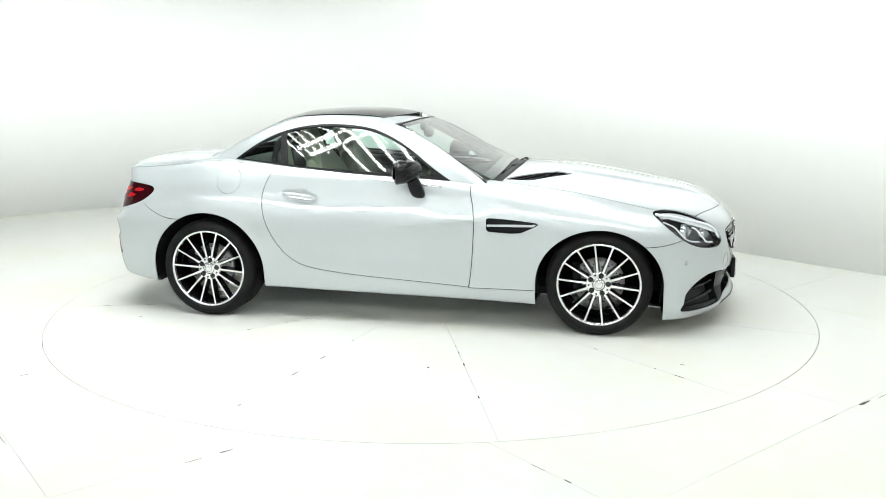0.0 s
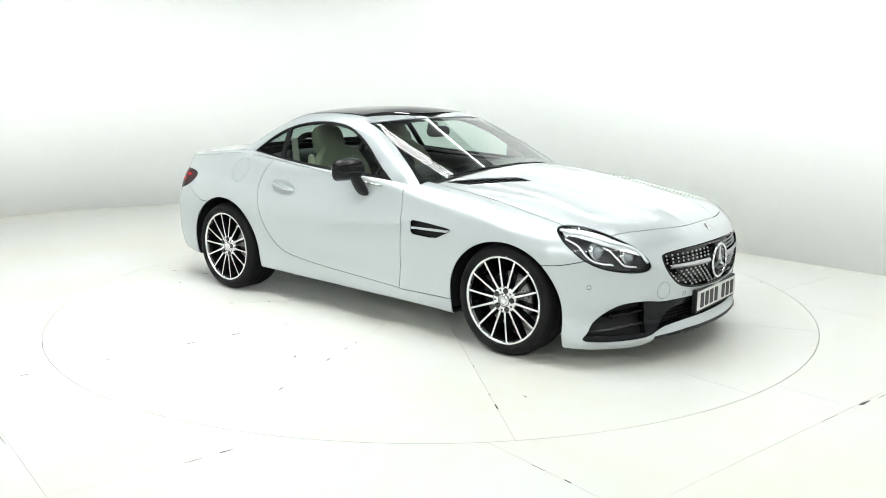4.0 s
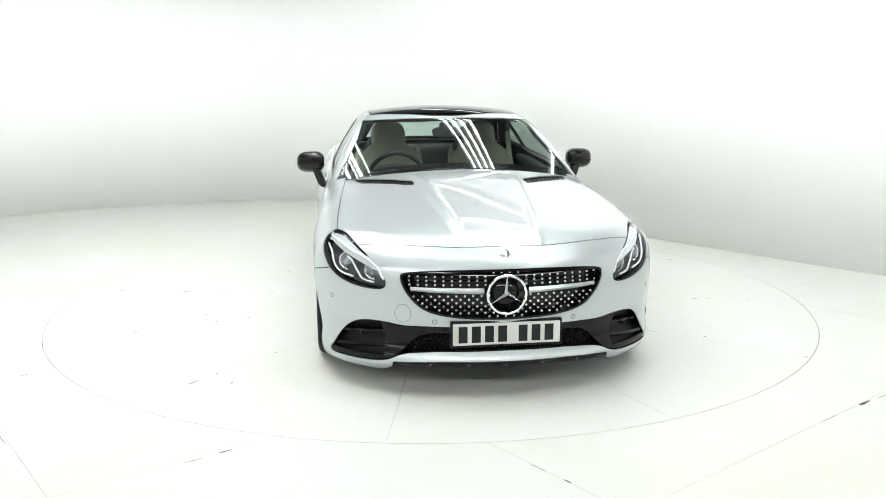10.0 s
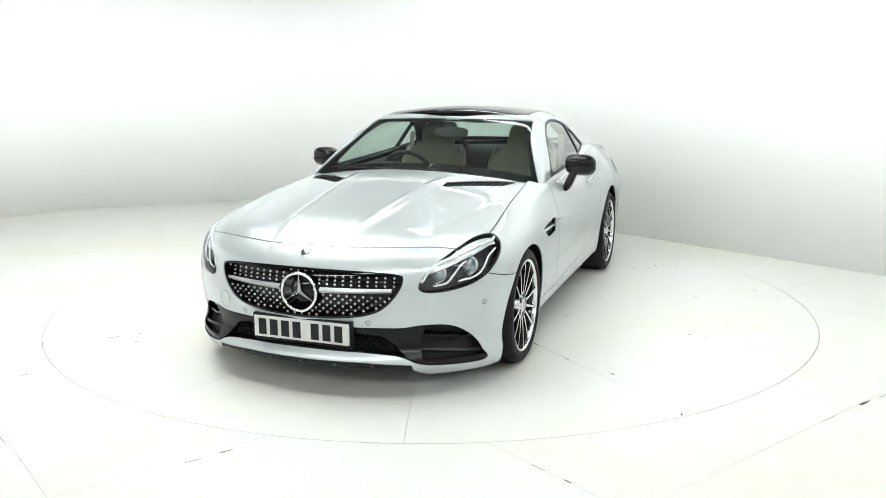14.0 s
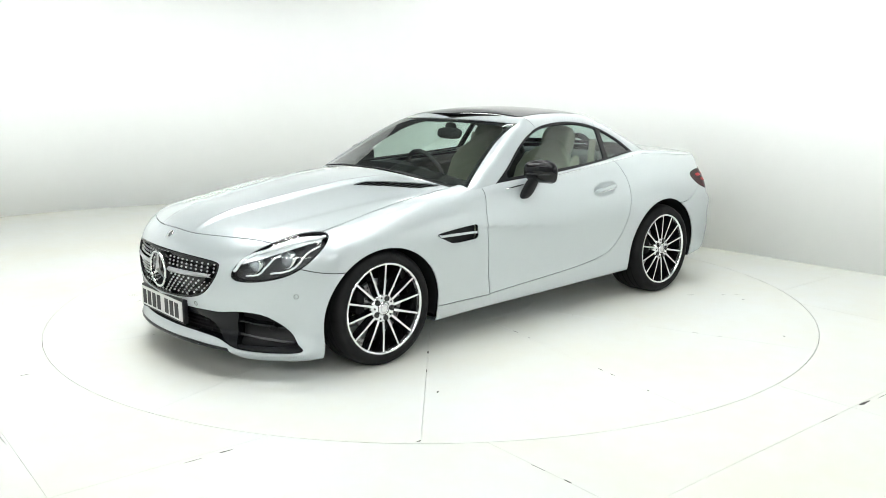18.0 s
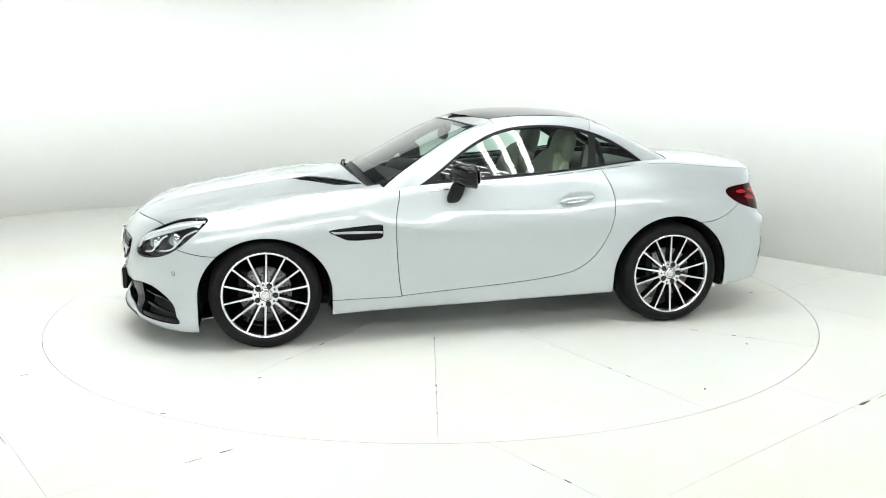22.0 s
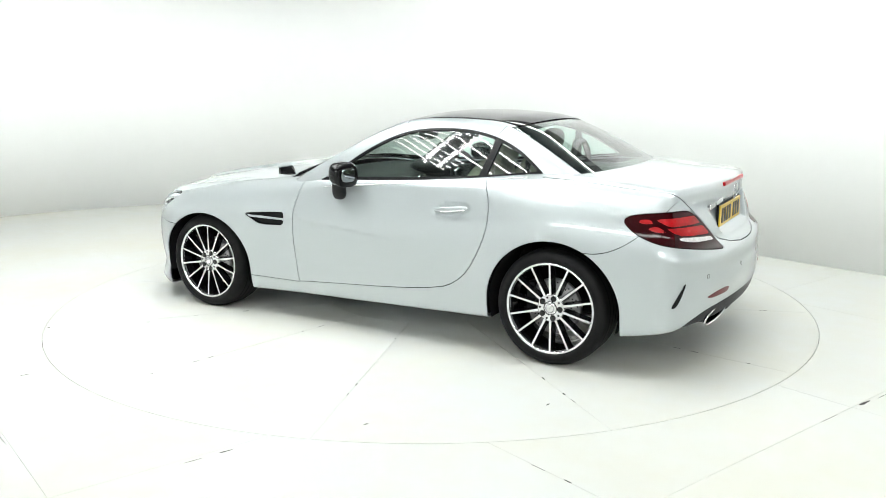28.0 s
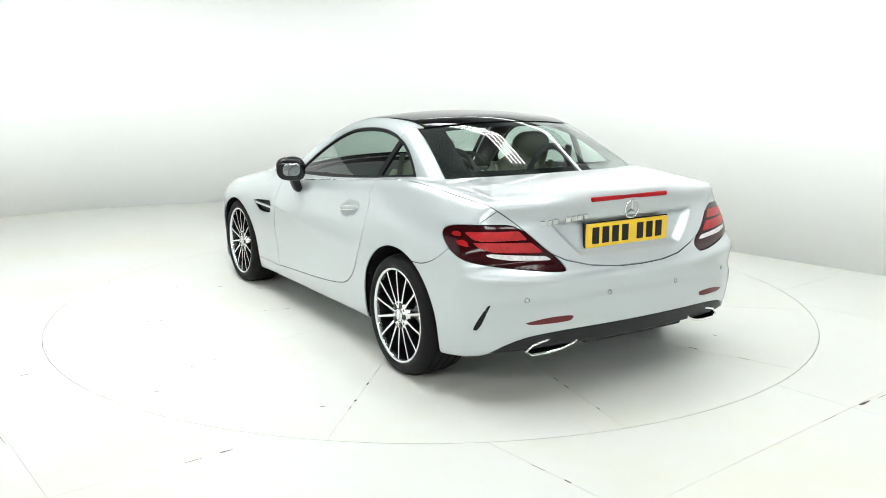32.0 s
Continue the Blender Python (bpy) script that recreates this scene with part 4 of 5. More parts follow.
    return w


def wheels():
    for x, y, width, left, right in ((WHEEL_X, 0.868, 0.225, -3, 7), (-WHEEL_X, 0.882, 0.245, 1.4, 9)):
        first = wheel(width)
        first.matrix_basis = pose(x, y, HUB_Z, 0, left, 0)
        copy_thing(first, pose(x, -y, HUB_Z, 0, right, 180))
        for side in (1, -1):
            bm = bmesh.new()
            lathe(bm, [(0.36, side * 0.86), (0.365, side * 0.55), (0.001, side * 0.55)], 48, pose(x, 0, 0.312))
            bmesh.ops.bisect_plane(bm, geom=bm.verts[:] + bm.edges[:] + bm.faces[:], plane_co=(0, 0, 0.21), plane_no=(0, 0, 1), clear_inner=True)
            part("wheel_arch_liner", bm, LINING, car)


def underside():
    bm = new_box(-0.02, 0, 0.235, 2.0, 1.5, 0.05, 0.01)
    box(bm, 1.66, 0, 0.22, 0.26, 1.0, 0.06, 0.01)
    box(bm, -1.72, 0, 0.32, 0.35, 1.3, 0.06, 0.01)
    box(bm, 1.2, 0, 0.3, 0.8, 1.0, 0.1, 0.01)
    box(bm, -1.2, 0, 0.32, 0.8, 1.0, 0.1, 0.01)
    part("underbody", bm, LINING, car)


def on_skin(m, u, v, a, b, depth=0.0):
    """The point of a sheet whose own coordinates (u, v) lie nearest to (a, b), sunk by depth."""
    d = (u - a) ** 2 + (v - b) ** 2
    k = np.argsort(d)[:4]
    w = 1 / (d[k] + 1e-6)
    w /= w.sum()
    n = (m[1][k] * w[:, None]).sum(0)
    return Vector((m[0][k] * w[:, None]).sum(0) - n * depth), Vector(n).normalized()


def spot(front, y, z):
    """Point and normal on the bumper skin: front 1 or -1, at y, z."""
    x0, x1 = 0.0, 2.3
    for _ in range(40):
        x = (x0 + x1) / 2
        if body(np.array([front * x]), np.array([y]), np.array([z]))[0] < 0:
            x0 = x
        else:
            x1 = x
    p = np.array([[front * x0, y, z]])
    return Vector(p[0]), Vector(gradient(body, p)[0]).normalized()


def sensor(parent, front, y, z):
    p, n = spot(front, y, z)
    bm = bmesh.new()
    lathe(bm, [(0.001, 0.001), (0.009, 0.001), (0.0095, 0.0)], 20)
    m = Matrix.Translation(p) @ Vector((0, 1, 0)).rotation_difference(n).to_matrix().to_4x4()
    bmesh.ops.transform(bm, matrix=m, verts=bm.verts)
    ob = part("parking_sensor", bm, SILVER, parent)
    bm = bmesh.new()
    lathe(bm, [(0.0095, 0.0), (0.0105, 0.0015), (0.0125, 0.0)], 20)
    bmesh.ops.transform(bm, matrix=m, verts=bm.verts)
    part("ring", bm, GREY_TRIM, ob)


def ring_mark(parent, front, y, z, r):
    """The joint of a round tow-eye cover."""
    pts = []
    for a in np.linspace(0, 2 * math.pi, 36, endpoint=False):
        p, n = spot(front, y + r * 0.85 * math.cos(a), z + r * math.sin(a) * (1.1 if a < 3.1 else 0.95))
        pts.append(p + n * 0.0003)
    bm = bmesh.new()
    pipe(bm, pts, 0.0011, 5, True)
    part("cover_joint", bm, GREY_TRIM, parent)


def patch(outline, front, sink=-0.0015):
    """A thin sheet on the bumper skin inside an outline in (y, z)."""
    src = SKIN["rear_bumper"] if front < 0 else SKIN["bumper"]
    return inset(clip(src, inside(outline, src[0][:, 1], src[0][:, 2]) + 0.0), sink)


def rear_details(back):
    fog = rounded([(0.672, 0.398), (0.62, 0.412), (0.53, 0.427), (0.405, 0.428), (0.41, 0.408), (0.43, 0.400), (0.56, 0.396)], 2)
    for side, name in ((1, "rear_reflector"), (-1, "rear_reflector")):
        m = patch(fog, -1)
        m = thick(m, 0.006)
        sheet(name, m if side == 1 else mirrored(m), REFLECTOR, back, "narrow red rear reflector")
    slit = rounded([(0.770, 0.500), (0.786, 0.47), (0.815, 0.385), (0.832, 0.365), (0.833, 0.39), (0.815, 0.44), (0.79, 0.485)], 2)
    for side in (1, -1):
        m = thick(patch(slit, -1), 0.004)
        sheet("corner_slit", m if side == 1 else mirrored(m), SATIN_BLACK, back, "black air slit")
    for side in (1, -1):
        pts = []
        for y, z in ((0.622, 0.256), (0.590, 0.286), (0.50, 0.308), (0.40, 0.319), (0.358, 0.317), (0.348, 0.305), (0.372, 0.278), (0.43, 0.254), (0.50, 0.243), (0.595, 0.240)):
            x = -(2.002 - 0.17 * y * y)
            pts.append(Vector((x - 0.004, side * y, z + 0.012)))
        pts = [p + Vector((-0.004, 0, 0)) for p in pts]
        bm = bmesh.new()
        pipe(bm, pts, 0.0075, 8, True)
        for k in range(len(pts)):
            j = (k + 1) % len(pts)
            c = Vector((0.07, 0, 0.004))
            bm.faces.new([bm.verts.new(q) for q in (pts[k], pts[j], pts[j] + c, pts[k] + c)])
        tip = part("exhaust_tip", bm, CHROME, car, "wide chrome exhaust tip")
        bm = bmesh.new()
        c = sum(pts, Vector()) / len(pts)
        ring = [bm.verts.new(p) for p in pts]
        deep = [bm.verts.new((p - c) * 0.75 + c + Vector((0.10, 0, 0))) for p in pts]
        for k in range(len(pts)):
            j = (k + 1) % len(pts)
            bm.faces.new((ring[k], ring[j], deep[j], deep[k])).smooth = True
        bm.faces.new(deep)
        part("tail_pipe", bm, RIM_DARK, tip)
    bm = bmesh.new()
    box(bm, -1.945, 0, 0.300, 0.10, 0.64, 0.07, 0.02)
    part("valance_panel", bm, VALANCE, car, "dark grey centre panel of the rear valance")


def lamps():
    m = SKIN["lamp"]
    u, v = m[0][:, 0] - m[0][:, 1], m[0][:, 2]

    def at(a, b, depth):
        return on_skin(m, u, v, a, b, depth)[0]
    for side, piece in ((1, m), (-1, mirrored(m))):
        flip = Matrix.Diagonal((1, side, 1, 1))
        lens = sheet("headlight", piece, CLEAR, car, "clear headlight with projector lenses and bright light guides")
        rim = clip(inset(piece, 0.004), -0.005 - inside(HEAD, u, v))
        sheet("lamp_edge", rim, GLOSS_BLACK, lens)
        sheet("lamp_housing", inset(piece, 0.055), LAMP_GREY, lens, "grey reflector housing")
        for name, pts, depth, r in (("light_guide", ((0.728, 0.722), (0.79, 0.714), (0.924, 0.697), (1.075, 0.668), (1.193, 0.645), (1.275, 0.612), (1.343, 0.556)), 0.010, 0.0085),
                                    ("light_guide", ((0.745, 0.684), (0.789, 0.671), (0.841, 0.641), (0.890, 0.596), (0.968, 0.564), (1.085, 0.550)), 0.020, 0.0050),
                                    ("light_guide", ((1.010, 0.643), (1.043, 0.632), (1.089, 0.604), (1.140, 0.563), (1.188, 0.542), (1.262, 0.536)), 0.020, 0.0050)):
            q = np.array(pts)
            xs = np.linspace(0, 1, len(pts))
            sp = spline(xs, q)(np.linspace(0, 1, 22))
            bm = bmesh.new()
            pipe(bm, [at(a, b, depth) for a, b in sp], r, 8)
            bmesh.ops.transform(bm, matrix=flip, verts=bm.verts)
            bmesh.ops.recalc_face_normals(bm, faces=bm.faces)
            part(name, bm, GUIDE, lens, "white light guide")
        # chrome eyebrow between the guide and the top edge
        ub, vb = u, v
        brow = np.maximum.reduce([inside(HEAD, ub, vb) + 0.007, (0.700 - 0.22 * np.clip(ub - 0.80, 0, 1)) - vb, 0.74 - ub])
        sheet("reflector_trim", inset(clip(piece, brow), 0.014), PIN, lens, "bright reflector trim")
        for a, b, r in ((0.985, 0.622, 0.040), (1.225, 0.592, 0.040)):
            c, n = on_skin(m, u, v, a, b, 0.048)
            fwd = Vector((0.93, 0.25, 0.05)).normalized()
            turn = Vector((0, 1, 0)).rotation_difference(fwd).to_matrix().to_4x4()
            bm = bmesh.new()
            lathe(bm, [(0.001, 0.020), (r * 0.4, 0.018), (r * 0.75, 0.008), (r, -0.008)], 28)
            bmesh.ops.transform(bm, matrix=flip @ Matrix.Translation(c) @ turn, verts=bm.verts)
            bmesh.ops.recalc_face_normals(bm, faces=bm.faces)
            lens_ob = part("projector_lens", bm, PROJECTOR, lens, "round glass projector")
            bm = bmesh.new()
            lathe(bm, [(r, -0.010), (r * 1.05, 0.002), (r * 1.22, -0.004), (r * 1.25, -0.03)], 28)
            bmesh.ops.transform(bm, matrix=flip @ Matrix.Translation(c) @ turn, verts=bm.verts)
            bmesh.ops.recalc_face_normals(bm, faces=bm.faces)
            part("projector_ring", bm, CHROME, lens)
    m = SKIN["tail"]
    bands = (("light_band", RED, ((0.905, 0.806), (1.250, 0.808), (1.308, 0.768), (1.03, 0.768), (0.985, 0.773))),
             ("light_band", RED, ((0.968, 0.763), (1.329, 0.756), (1.410, 0.707), (1.10, 0.722), (1.030, 0.737))),
             ("light_block", RED, ((0.803, 0.794), (0.872, 0.804), (0.914, 0.787), (0.845, 0.780))),
             ("light_block", RED, ((0.850, 0.764), (0.918, 0.773), (0.974, 0.743), (0.892, 0.746))),
             ("reversing_lens", WHITE_LENS, ((1.035, 0.719), (1.417, 0.694), (1.462, 0.672), (1.203, 0.685), (1.094, 0.699))))
    for piece in (m, mirrored(m)):
        lens = sheet("tail_light", thick(piece, 0.02), DARK_RED, car, "dark red wrap-round tail light with a clear lower strip")
        u, v = -piece[0][:, 0] - np.abs(piece[0][:, 1]), piece[0][:, 2]
        for name, mat, outline in bands:
            strip = clip(piece, inside(eased(outline), u, v))
            if len(strip[2]):
                sheet(name, thick(inset(strip, -0.0014), 0.002), mat, lens, "ribbed clear strip" if mat is WHITE_LENS else "bright red light band")


def front_end():
    g = SKIN["grille"]
    back = whole("grille", inset(thick(g, 0.04), 0.040), GLOSS_BLACK, label="black diamond-pattern grille with chrome pins and two bars", depth=0)
    d = inside(GRILLE, g[0][:, 1], g[0][:, 2])
    whole("grille_edge", thick(clip(inset(g, 0.002), -0.009 - d), 0.05), GLOSS_BLACK, back, depth=0)
    gm = both(g)
    gu, gv = gm[0][:, 1], gm[0][:, 2]
    # pins in bowed columns
    bm = bmesh.new()
    spots = [((col + 0.5) * 0.0385, 0.598 - 0.0185 * row) for row in range(4) for col in range(-13, 13)]
    spots += [((col + 0.5 * (row % 2)) * 0.0385, 0.4925 - 0.0165 * row) for row in range(7) for col in range(-13, 14)]
    for y, z in spots:
        z += 0.010 * (y / 0.45) ** 2 * (-1 if z < 0.5 else -0.3)
        if inside(GRILLE, np.array([y]), np.array([z]))[0] > -0.014 or math.hypot(y, z - 0.499) < 0.100:
            continue
        p, n = spot(1, y, z)
        p.x -= 0.016
        bmesh.ops.create_icosphere(bm, subdivisions=1, radius=0.0062, matrix=Matrix.Translation(p))
    tagged(part("pin_field", bm, PIN, back, "small chrome pins in rows"), kind="stuff")
    for side in (1, -1):
        bm = bmesh.new()
        top, low = [], []
        for k in range(9):
            y = 0.105 + 0.335 * k / 8
            h = 0.010 + 0.004 * (1 - k / 8)
            p, n = spot(1, y, 0.515 + 0.006 * k / 8)
            p.x -= 0.003
            top.append(p + Vector((-0.004, 0, h))), low.append(p + Vector((-0.004, 0, -h)))
        mid = [(a + b) / 2 + Vector((0.012, 0, 0)) for a, b in zip(top, low)]
        rows = [[bm.verts.new(q) for q in r] for r in (top, mid, low)]
        for a, b in zip(rows, rows[1:]):
            for k in range(8):
                bm.faces.new((a[k], a[k + 1], b[k + 1], b[k])).smooth = False
        bmesh.ops.solidify(bm, geom=bm.faces[:], thickness=0.004)
        bmesh.ops.transform(bm, matrix=Matrix.Diagonal((1, side, 1, 1)), verts=bm.verts)
        bmesh.ops.recalc_face_normals(bm, faces=bm.faces)
        part("grille_bar", bm, PIN, back, "chrome horizontal grille bar")
    bm = bmesh.new()
    lathe(bm, [(0.001, 0.0), (0.088, -0.002), (0.09, -0.03)], 40, pose(2.036, 0, 0.499, 0, 0, -90))
    part("emblem_plate", bm, GLOSS_BLACK, back)
    emblem(back, pose(2.050, 0, 0.499), 0.090)
    bm = bmesh.new()
    lathe(bm, [(0.001, 0.004), (0.022, 0.003), (0.026, 0.0)], 28)
    p, n = spot(1, 0.0, 0.677)
    bmesh.ops.transform(bm, matrix=Matrix.Translation(p) @ Vector((0, 1, 0)).rotation_difference(n).to_matrix().to_4x4(), verts=bm.verts)
    part("nose_badge", bm, CHROME, car, "small round chrome badge")
    # lower intake
    i = SKIN["intake"]

    def back_by(m, d):
        return m[0] - np.array([d, 0, 0]), m[1], m[2]
    y, z = i[0][:, 1], i[0][:, 2]
    low = whole("lower_intake", back_by(i, 0.085), SATIN_BLACK, label="black lower air intake with smooth fins", depth=0)
    q = [c for c in INTAKE if c[0] > -0.02]
    bm = bmesh.new()
    rows = [[], []]
    for c in q:
        p, n = spot(1, c[0], c[1])
        rows[0].append(bm.verts.new(p + Vector((-0.003, 0, 0))))
        rows[1].append(bm.verts.new(p + Vector((-0.095, 0, 0))))
    for k in range(len(q) - 1):
        if abs(q[k][0] - q[k + 1][0]) + abs(q[k][1] - q[k + 1][1]) < 0.2:
            bm.faces.new((rows[0][k], rows[0][k + 1], rows[1][k + 1], rows[1][k])).smooth = True
    flip = bm.copy()
    bmesh.ops.transform(flip, matrix=Matrix.Diagonal((1, -1, 1, 1)), verts=flip.verts)
    for half in (bm, flip):
        part("intake_wall", half, BUMPER_BLACK, low)
    wedge = rounded([(-0.2, 0.37), (0.30, 0.37), (0.56, 0.38), (0.575, 0.34), (0.550, 0.29), (0.548, 0.25), (0.56, 0.20), (0.585, 0.14), (0.53, 0.14), (0.515, 0.185), (0.455, 0.238), (0.42, 0.28), (0.37, 0.306), (0.27, 0.315), (-0.2, 0.317)], 2)
    pair("intake_fin", thick(back_by(clip(i, inside(wedge, y, z)), 0.004), 0.06), BUMPER_BLACK, low, "smooth black diagonal fin", 0)
    # side pockets: a smooth floor with two blades and a round nozzle
    pocket = clip(i, 0.535 - y)
    pair("pocket_floor", back_by(pocket, 0.065), SATIN_BLACK, low, depth=0)
    yy, zz = pocket[0][:, 1], pocket[0][:, 2]
    for level in (0.303, 0.238):
        line = level - 0.14 * (yy - 0.53) - zz
        pair("intake_blade", thick(back_by(clip(pocket, np.abs(line) - 0.006), 0.018), 0.045), BUMPER_BLACK, low, depth=0)
    pair("pocket_lip", thick(back_by(clip(pocket, zz - 0.182 - 0.02 * (0.8 - yy)), 0.010), 0.05), BUMPER_BLACK, low, depth=0)
    for side in (1, -1):
        p, n = spot(1, 0.655, 0.262)
        bm = bmesh.new()
        lathe(bm, [(0.005, 0.002), (0.010, 0.006), (0.013, 0.0), (0.013, -0.03)], 18, Matrix.Translation((p.x - 0.052, side * p.y, p.z)) @ pose(0, 0, 0, 0, 0, -90))
        part("nozzle", bm, SATIN_BLACK, low)
    bm = bmesh.new()
    for row in range(6):
        for col in range(-22, 23):
            yy, zz = (col + 0.5 * (row % 2)) * 0.0225, 0.226 + 0.018 * row
            if abs(yy) > 0.50 or (abs(yy) > 0.44 and zz > 0.26):
                continue
            c = Vector((2.024 - 0.33 * yy * yy - 0.048, yy, zz))
            ring = [bm.verts.new(c + Vector((0.006, 0.0125 * math.cos(q), 0.0112 * math.sin(q)))) for q in np.linspace(0, 2 * math.pi, 6, endpoint=False)]
            ins = [bm.verts.new(c + Vector((0.008, 0.0090 * math.cos(q), 0.0080 * math.sin(q)))) for q in np.linspace(0, 2 * math.pi, 6, endpoint=False)]
            deep = [bm.verts.new(c + Vector((-0.012, 0.0090 * math.cos(q), 0.0080 * math.sin(q)))) for q in np.linspace(0, 2 * math.pi, 6, endpoint=False)]
            for k in range(6):
                j = (k + 1) % 6
                bm.faces.new((ring[k], ring[j], ins[j], ins[k]))
                bm.faces.new((ins[k], ins[j], deep[j], deep[k]))
    tagged(part("intake_mesh", bm, SATIN_BLACK, low, "black honeycomb mesh"), kind="stuff")
    v = SKIN["vent"]
    for side, piece in ((1, v), (-1, mirrored(v))):
        hole = sheet("side_vent", thick(inset(piece, 0.028), 0.01), SATIN_BLACK, car, "black side vent with a silver bar")
        zz = piece[0][:, 2] - 0.633 - 0.03 * (piece[0][:, 0] - 0.56)
        sheet("vent_bar", thick(inset(clip(piece, np.abs(zz) - 0.0075), 0.004), 0.02), SILVER, hole, "silver bar")
    dm = SKIN["diffuser"]
    whole("rear_valance", inset(dm, 0.006), VALANCE, label="dark grey lower rear valance")
    plate = part("number_plate", new_box(2.046, 0.002, 0.3135, 0.010, 0.508, 0.104, 0.004), PLATE_WHITE, car, "white front plate in a black holder")
    part("holder", new_box(2.030, 0.002, 0.312, 0.026, 0.53, 0.128, 0.005), SATIN_BLACK, plate)
    plate_bars(plate, 2.0518, 0.3135, 1)


paintwork()
boot()
greenhouse()
doors()
lamps()
front_end()
wheels()
underside()
# ---- the cabin's inside ----
def seat(y):
    s = new("seat")
    s.parent = car
    tagged(s, "cream leather sports seat with a tall backrest")

    def back_shape(q):
        w = 1 - 0.50 * np.clip((q.z - 0.08) / 0.16, 0, 1) ** 1.5
        wing = 0.05 * (abs(q.y) / 0.24) ** 3 * (q.z < 0.25)
        return Vector((q.x + wing, q.y * w, q.z))
    part("backrest", lump((0.14, 0.50, 0.68), (3.2, 3.4), (36, 28), back_shape, pose(-0.585, y, 0.77, 0, -20, 0)), LEATHER, s)
    part("headrest", lump((0.11, 0.26, 0.24), (3.2, 3), (24, 16), None, pose(-0.69, y, 1.045, 0, -16, 0)), LEATHER, s)
    part("cushion", lump((0.50, 0.48, 0.16), (3.4, 3.0), (32, 16), lambda q: Vector((q.x, q.y, q.z + 0.05 * (abs(q.y) / 0.24) ** 3)), pose(-0.28, y, 0.46, 0, 8, 0)), LEATHER, s)
    part("bolster", lump((0.10, 0.06, 0.50), (2.6, 2.6), (16, 14), None, pose(-0.55, y + 0.22, 0.74, 0, -20, 0)), LEATHER, s)
    part("bolster", lump((0.10, 0.06, 0.50), (2.6, 2.6), (16, 14), None, pose(-0.55, y - 0.22, 0.74, 0, -20, 0)), LEATHER, s)
    part("centre_panel", lump((0.03, 0.24, 0.46), (3, 3.4), (20, 16), None, pose(-0.545, y, 0.79, 0, -20, 0)), GREY_LEATHER, s)
    return s


def cabin_inside():
    seat(0.345), seat(-0.345)
    dash = part("dashboard", lump((0.55, 1.42, 0.26), (3.6, 2.6), (44, 20), lambda q: Vector((q.x - 0.10 * (q.y / 0.7) ** 2, q.y, q.z + 0.18 * q.x)), pose(0.37, 0, 0.76)), DASH, car, "dark dashboard")
    part("binnacle", lump((0.24, 0.34, 0.12), (2.6, 2.4), (28, 14), None, pose(0.22, -0.34, 0.875)), DASH, dash)
    for y in (-0.60, -0.09, 0.09, 0.60):
        bm = bmesh.new()
        lathe(bm, [(0.036, -0.01), (0.044, 0.0), (0.044, -0.02)], 24, pose(0.125, y, 0.80, 0, 0, 90))
        part("air_vent", bm, CHROME, dash)
    part("console", lump((0.80, 0.24, 0.30), (4, 3), (28, 14), None, pose(-0.05, 0, 0.48)), DASH, car, "dark centre console")
    part("floor_pan", new_box(-0.15, 0, 0.27, 1.7, 1.5, 0.03), LINING, car)
    bm = bmesh.new()
    pipe(bm, [(0, 0.185 * math.cos(a), 0.185 * math.sin(a)) for a in np.linspace(0, 2 * math.pi, 40, endpoint=False)], 0.0155, 10, True)
    m = pose(-0.08, -0.335, 0.815, 0, 24, 0)
    bmesh.ops.transform(bm, matrix=m, verts=bm.verts)
    wheel_ring = part("steering_wheel", bm, DASH, car, "black leather steering wheel")
    part("airbag_cover", lump((0.06, 0.17, 0.14), (2.6, 2.6), (24, 14), None, m @ pose(0.02, 0, 0)), DASH, wheel_ring)
    for a in (0, 180, 270):
        bm = new_box(0.01, 0.115, 0, 0.015, 0.15, 0.03, 0.006)
        bmesh.ops.transform(bm, matrix=m @ pose(0, 0, 0, a, 0, 0), verts=bm.verts)
        part("wheel_spoke", bm, STEEL, wheel_ring)
    for side in (1, -1):
        card = part("door_card", lump((1.20, 0.07, 0.50), (5, 4), (36, 16), lambda q: Vector((q.x, q.y + side * 0.03 * (q.z < 0), q.z)), pose(-0.17, side * 0.73, 0.61)), GREY_TRIM, car, "dark inner door panel")
        part("door_top", lump((1.28, 0.09, 0.07), (4, 3), (36, 12), lambda q: Vector((q.x, q.y, q.z - 0.055 * q.x)), pose(-0.20, side * 0.70, 0.850)), DASH, card)
        part("armrest", lump((0.62, 0.07, 0.15), (4, 3), (28, 12), None, pose(-0.22, side * 0.69, 0.66)), LEATHER, card)
        bm = bmesh.new()
        pipe(bm, [(-0.90, side * 0.345 + 0.17 * math.cos(a), 0.86 + 0.225 * math.sin(a)) for a in np.linspace(0, math.pi, 18)], 0.020, 10)
        part("roll_hoop", bm, DASH, car, "black roll hoop behind the seat")
    part("rear_shelf", lump((0.42, 1.22, 0.20), (4, 3), (36, 14), lambda q: Vector((q.x + 0.06 * (q.y / 0.6) ** 2, q.y, q.z)), pose(-1.08, 0, 0.865)), DASH, car, "dark shelf behind the seats")
    part("bulkhead", lump((0.10, 1.20, 0.55), (4, 4), (28, 14), None, pose(-0.93, 0, 0.62)), DASH, car)
    mir = part("rear_view_mirror", lump((0.035, 0.235, 0.075), (3, 3), (28, 14), None, pose(0.02, 0.02, 1.125, 0, -12, 0)), DASH, car, "black inner rear-view mirror")
    part("mirror_mount", lump((0.05, 0.09, 0.06), (2.6, 2.6), (20, 12), None, pose(-0.01, 0.0, 1.165)), DASH, mir)
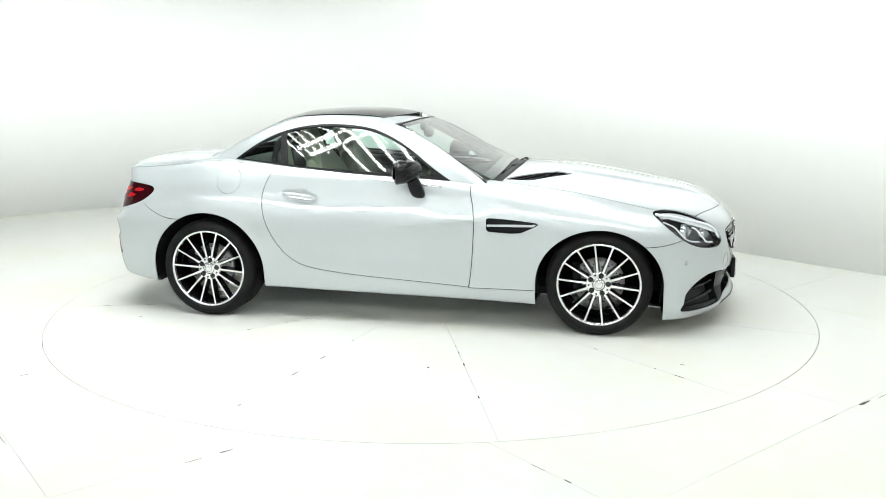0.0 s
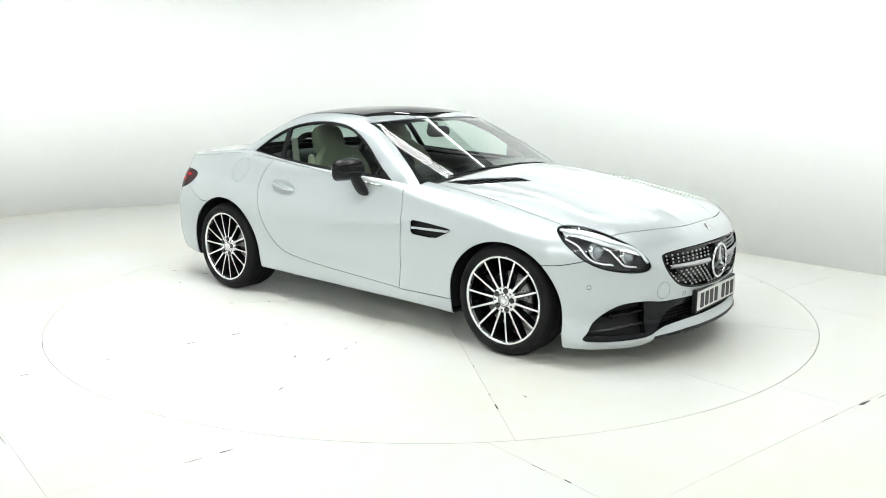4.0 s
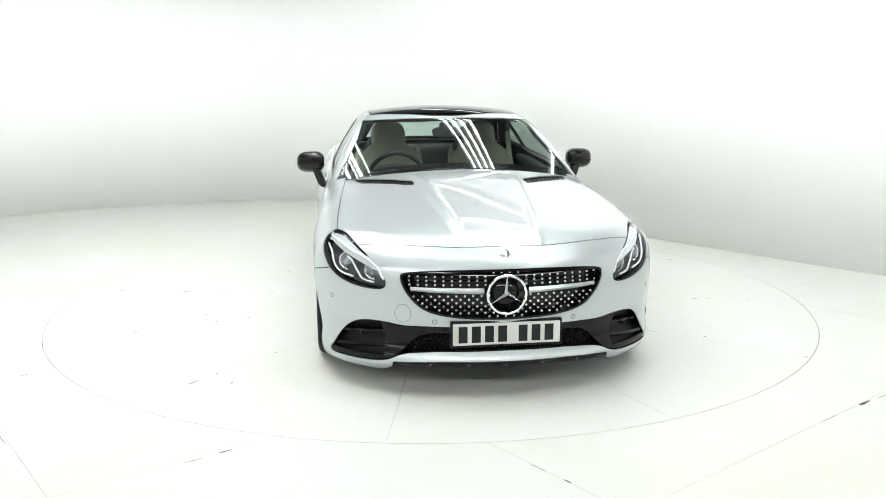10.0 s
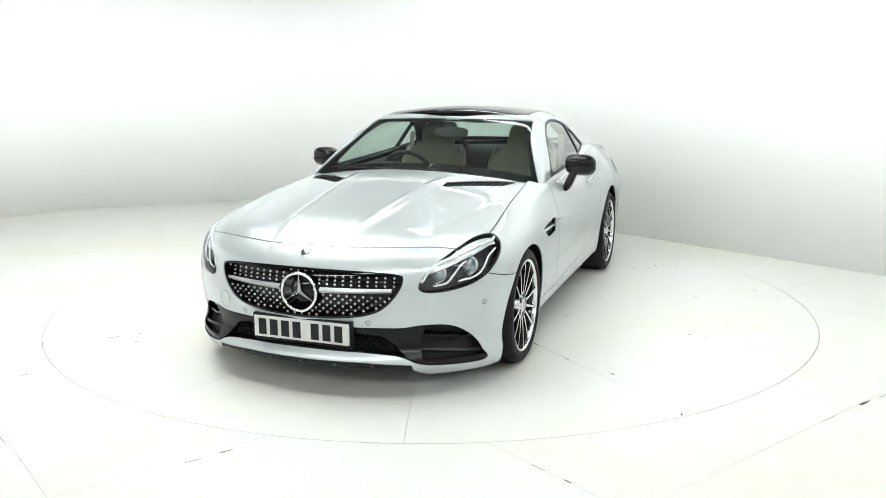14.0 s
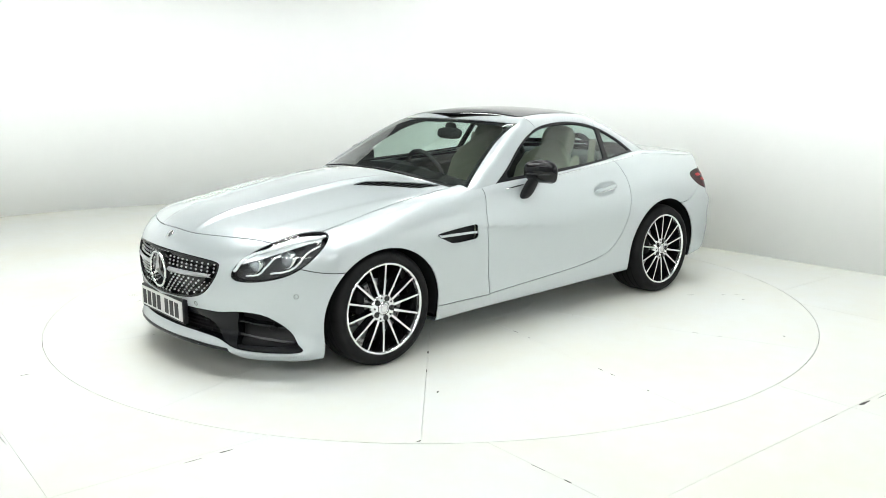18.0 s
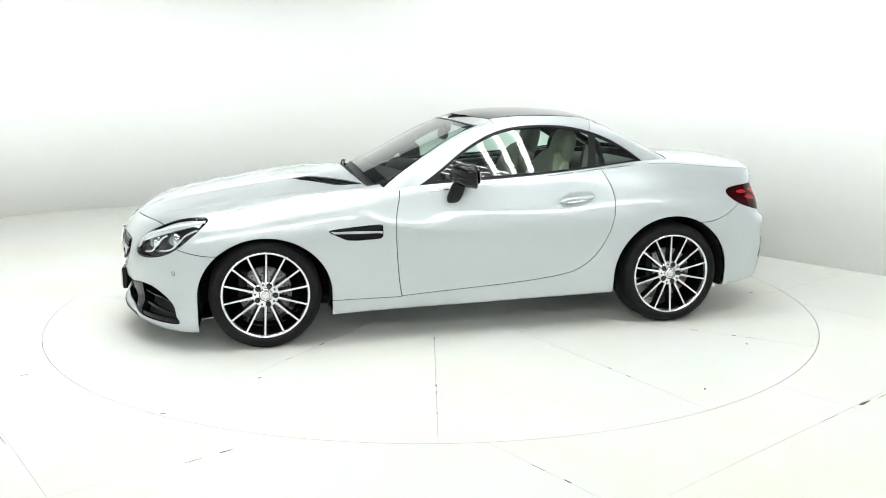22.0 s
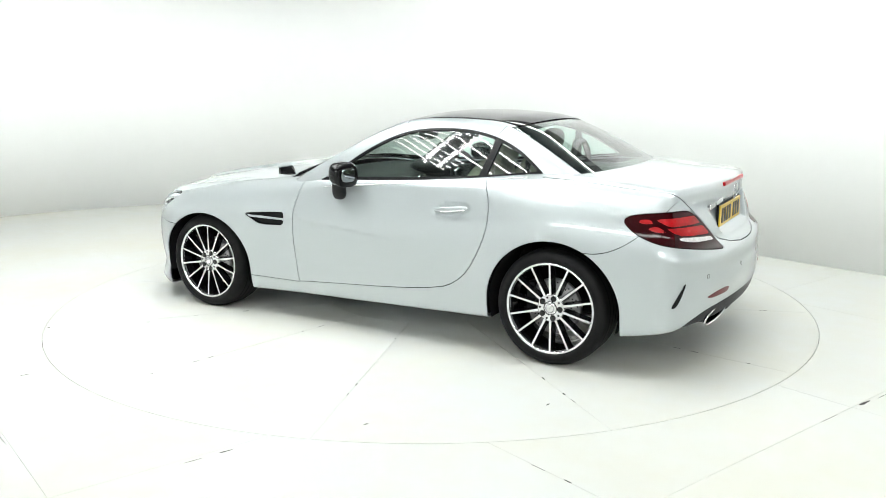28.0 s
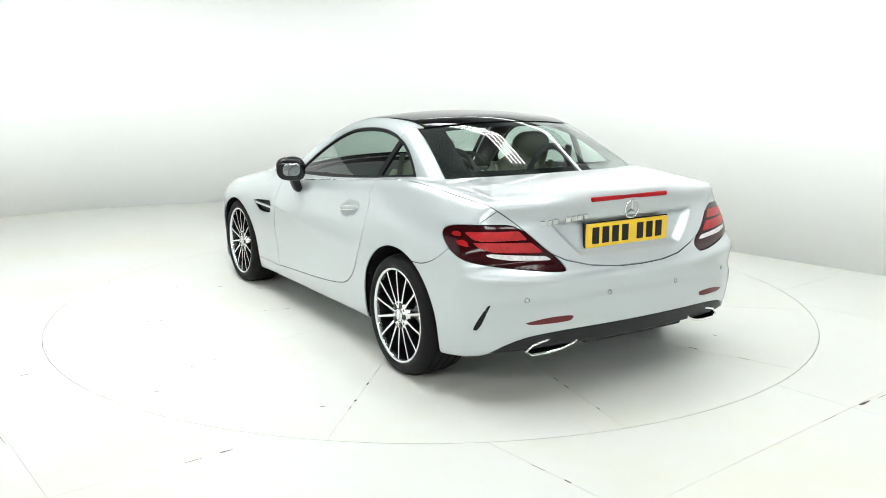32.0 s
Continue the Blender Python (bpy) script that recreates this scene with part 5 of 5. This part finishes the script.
    for side in (1, -1):
        part("sun_visor", lump((0.14, 0.40, 0.014), (4, 3), (20, 8), None, pose(-0.12, side * 0.27, 1.208, 0, 14, 0)), GREY_TRIM, car)
    for side in (1, -1):
        bm = new_box(0, 0, 0, 0.004, 0.045, 0.30, 0.001, m=pose(-0.74, side * 0.60, 0.93, 0, -12, side * 20))
        part("seat_belt", bm, GREY_LEATHER, car, "pale hanging seat belt")
    # wipers along the foot of the windscreen
    for y0, y1, lift in ((0.60, 0.02, 0.004), (0.02, -0.57, 0.016)):
        pts = []
        for k in range(9):
            y = y0 + (y1 - y0) * k / 8
            z = 0.945
            for _ in range(8):
                x = float(screen_x(abs(y), z)) + 0.05
                z = float(top_of(np.array([x]), np.array([abs(y)]))[0]) - 0.006 + lift * k / 8
            pts.append((x, y, z))
        bm = bmesh.new()
        pipe(bm, pts, 0.006, 6)
        arm = part("wiper", bm, SATIN_BLACK, car, "black wiper blade")
        bm = bmesh.new()
        pipe(bm, [(pts[0][0] + 0.03, y0 + (0.02 if y0 < 0.1 else -0.08), pts[0][2] - 0.008), Vector(pts[4]) + Vector((0.012, 0, 0.004)), Vector(pts[5]) + Vector((0, 0, 0.004))], 0.005, 6)
        part("wiper_arm", bm, SATIN_BLACK, arm)


cabin_inside()
room()
lights()
floor_panels()
DISC_THING = turntable()


def scuff_mesh(length, width, seed):
    """A flat, ragged chip in the paint."""
    rnd = random.Random(seed)
    n = 14
    bm = bmesh.new()
    vs = []
    for k in range(n):
        a = 2 * math.pi * k / n
        r = 0.55 + 0.45 * rnd.random()
        vs.append(bm.verts.new((length / 2 * r * math.cos(a), width / 2 * r * math.sin(a), 0)))
    bm.faces.new(vs)
    return bm


def scuffs():
    """Chips along the joints of the floor and of the turntable."""
    spots = [(1.985, -2.07, 37, 0.09, 0.022), (2.02, -2.045, 37, 0.05, 0.012), (-0.84, -2.535, 37, 0.07, 0.012), (-0.95, -2.62, 37, 0.12, 0.005), (-2.08, -1.60, 37, 0.05, 0.010),
             (-1.82, -2.38, -51, 0.25, 0.004), (0.50, -2.82, -51, 0.05, 0.010), (0.40, -2.70, -51, 0.12, 0.005), (2.12, -1.98, 37, 0.10, 0.006), (1.75, -2.24, 37, 0.20, 0.004), (2.08, -2.20, -51, 0.05, 0.008)]
    for k, (x, y, turn, length, width) in enumerate(spots):
        ob = part("floor_scuff", scuff_mesh(length, width, k), SCUFF)
        ob.matrix_basis = pose(x, y, 0.0012, 0, 0, turn)
        tagged(ob, "dark chip in the white floor paint at a joint", "scuff", "floor scuffs", "structure")
    rnd = random.Random(7)
    for k in range(12):
        a = 18.5 + 30 * k
        for i in range(5 if k in (2, 5, 8, 9) else 3):
            r = rnd.uniform(0.95, 2.42)
            ob = part("scuff", scuff_mesh(rnd.uniform(0.015, 0.09), rnd.uniform(0.004, 0.011), 50 + 10 * k + i), SCUFF, DISC_THING, "dark chip along a joint")
            c = Vector((r * math.cos(radians(a)), r * math.sin(radians(a)), 0.0012))
            ob.matrix_basis = pose(c.x, c.y, c.z, 0, 0, a)
    for k, (x, y) in enumerate(((1.63, 1.83), (1.2, 1.45), (-1.5, 1.5), (0.3, -1.5), (1.6, -1.2), (-1.7, -0.9), (-0.9, 2.1))):
        ob = part("scuff", scuff_mesh(0.035, 0.012, 300 + k), SCUFF, DISC_THING, "dark chip in the paint")
        ob.matrix_basis = pose(x, y, 0.0012, 0, 0, 40 * k)


scuffs()


def motions():
    rows_car, rows_disc = [], []
    for k in range(33):
        m = pose(0, 0, 0, 0, 0, turn_at(k))
        rows_disc.append((k, m))
        rows_car.append((k, m @ pose(OFF[0], OFF[1], 0)))
    walk(DISC_THING, rows_disc)
    walk(car, rows_car)


motions()
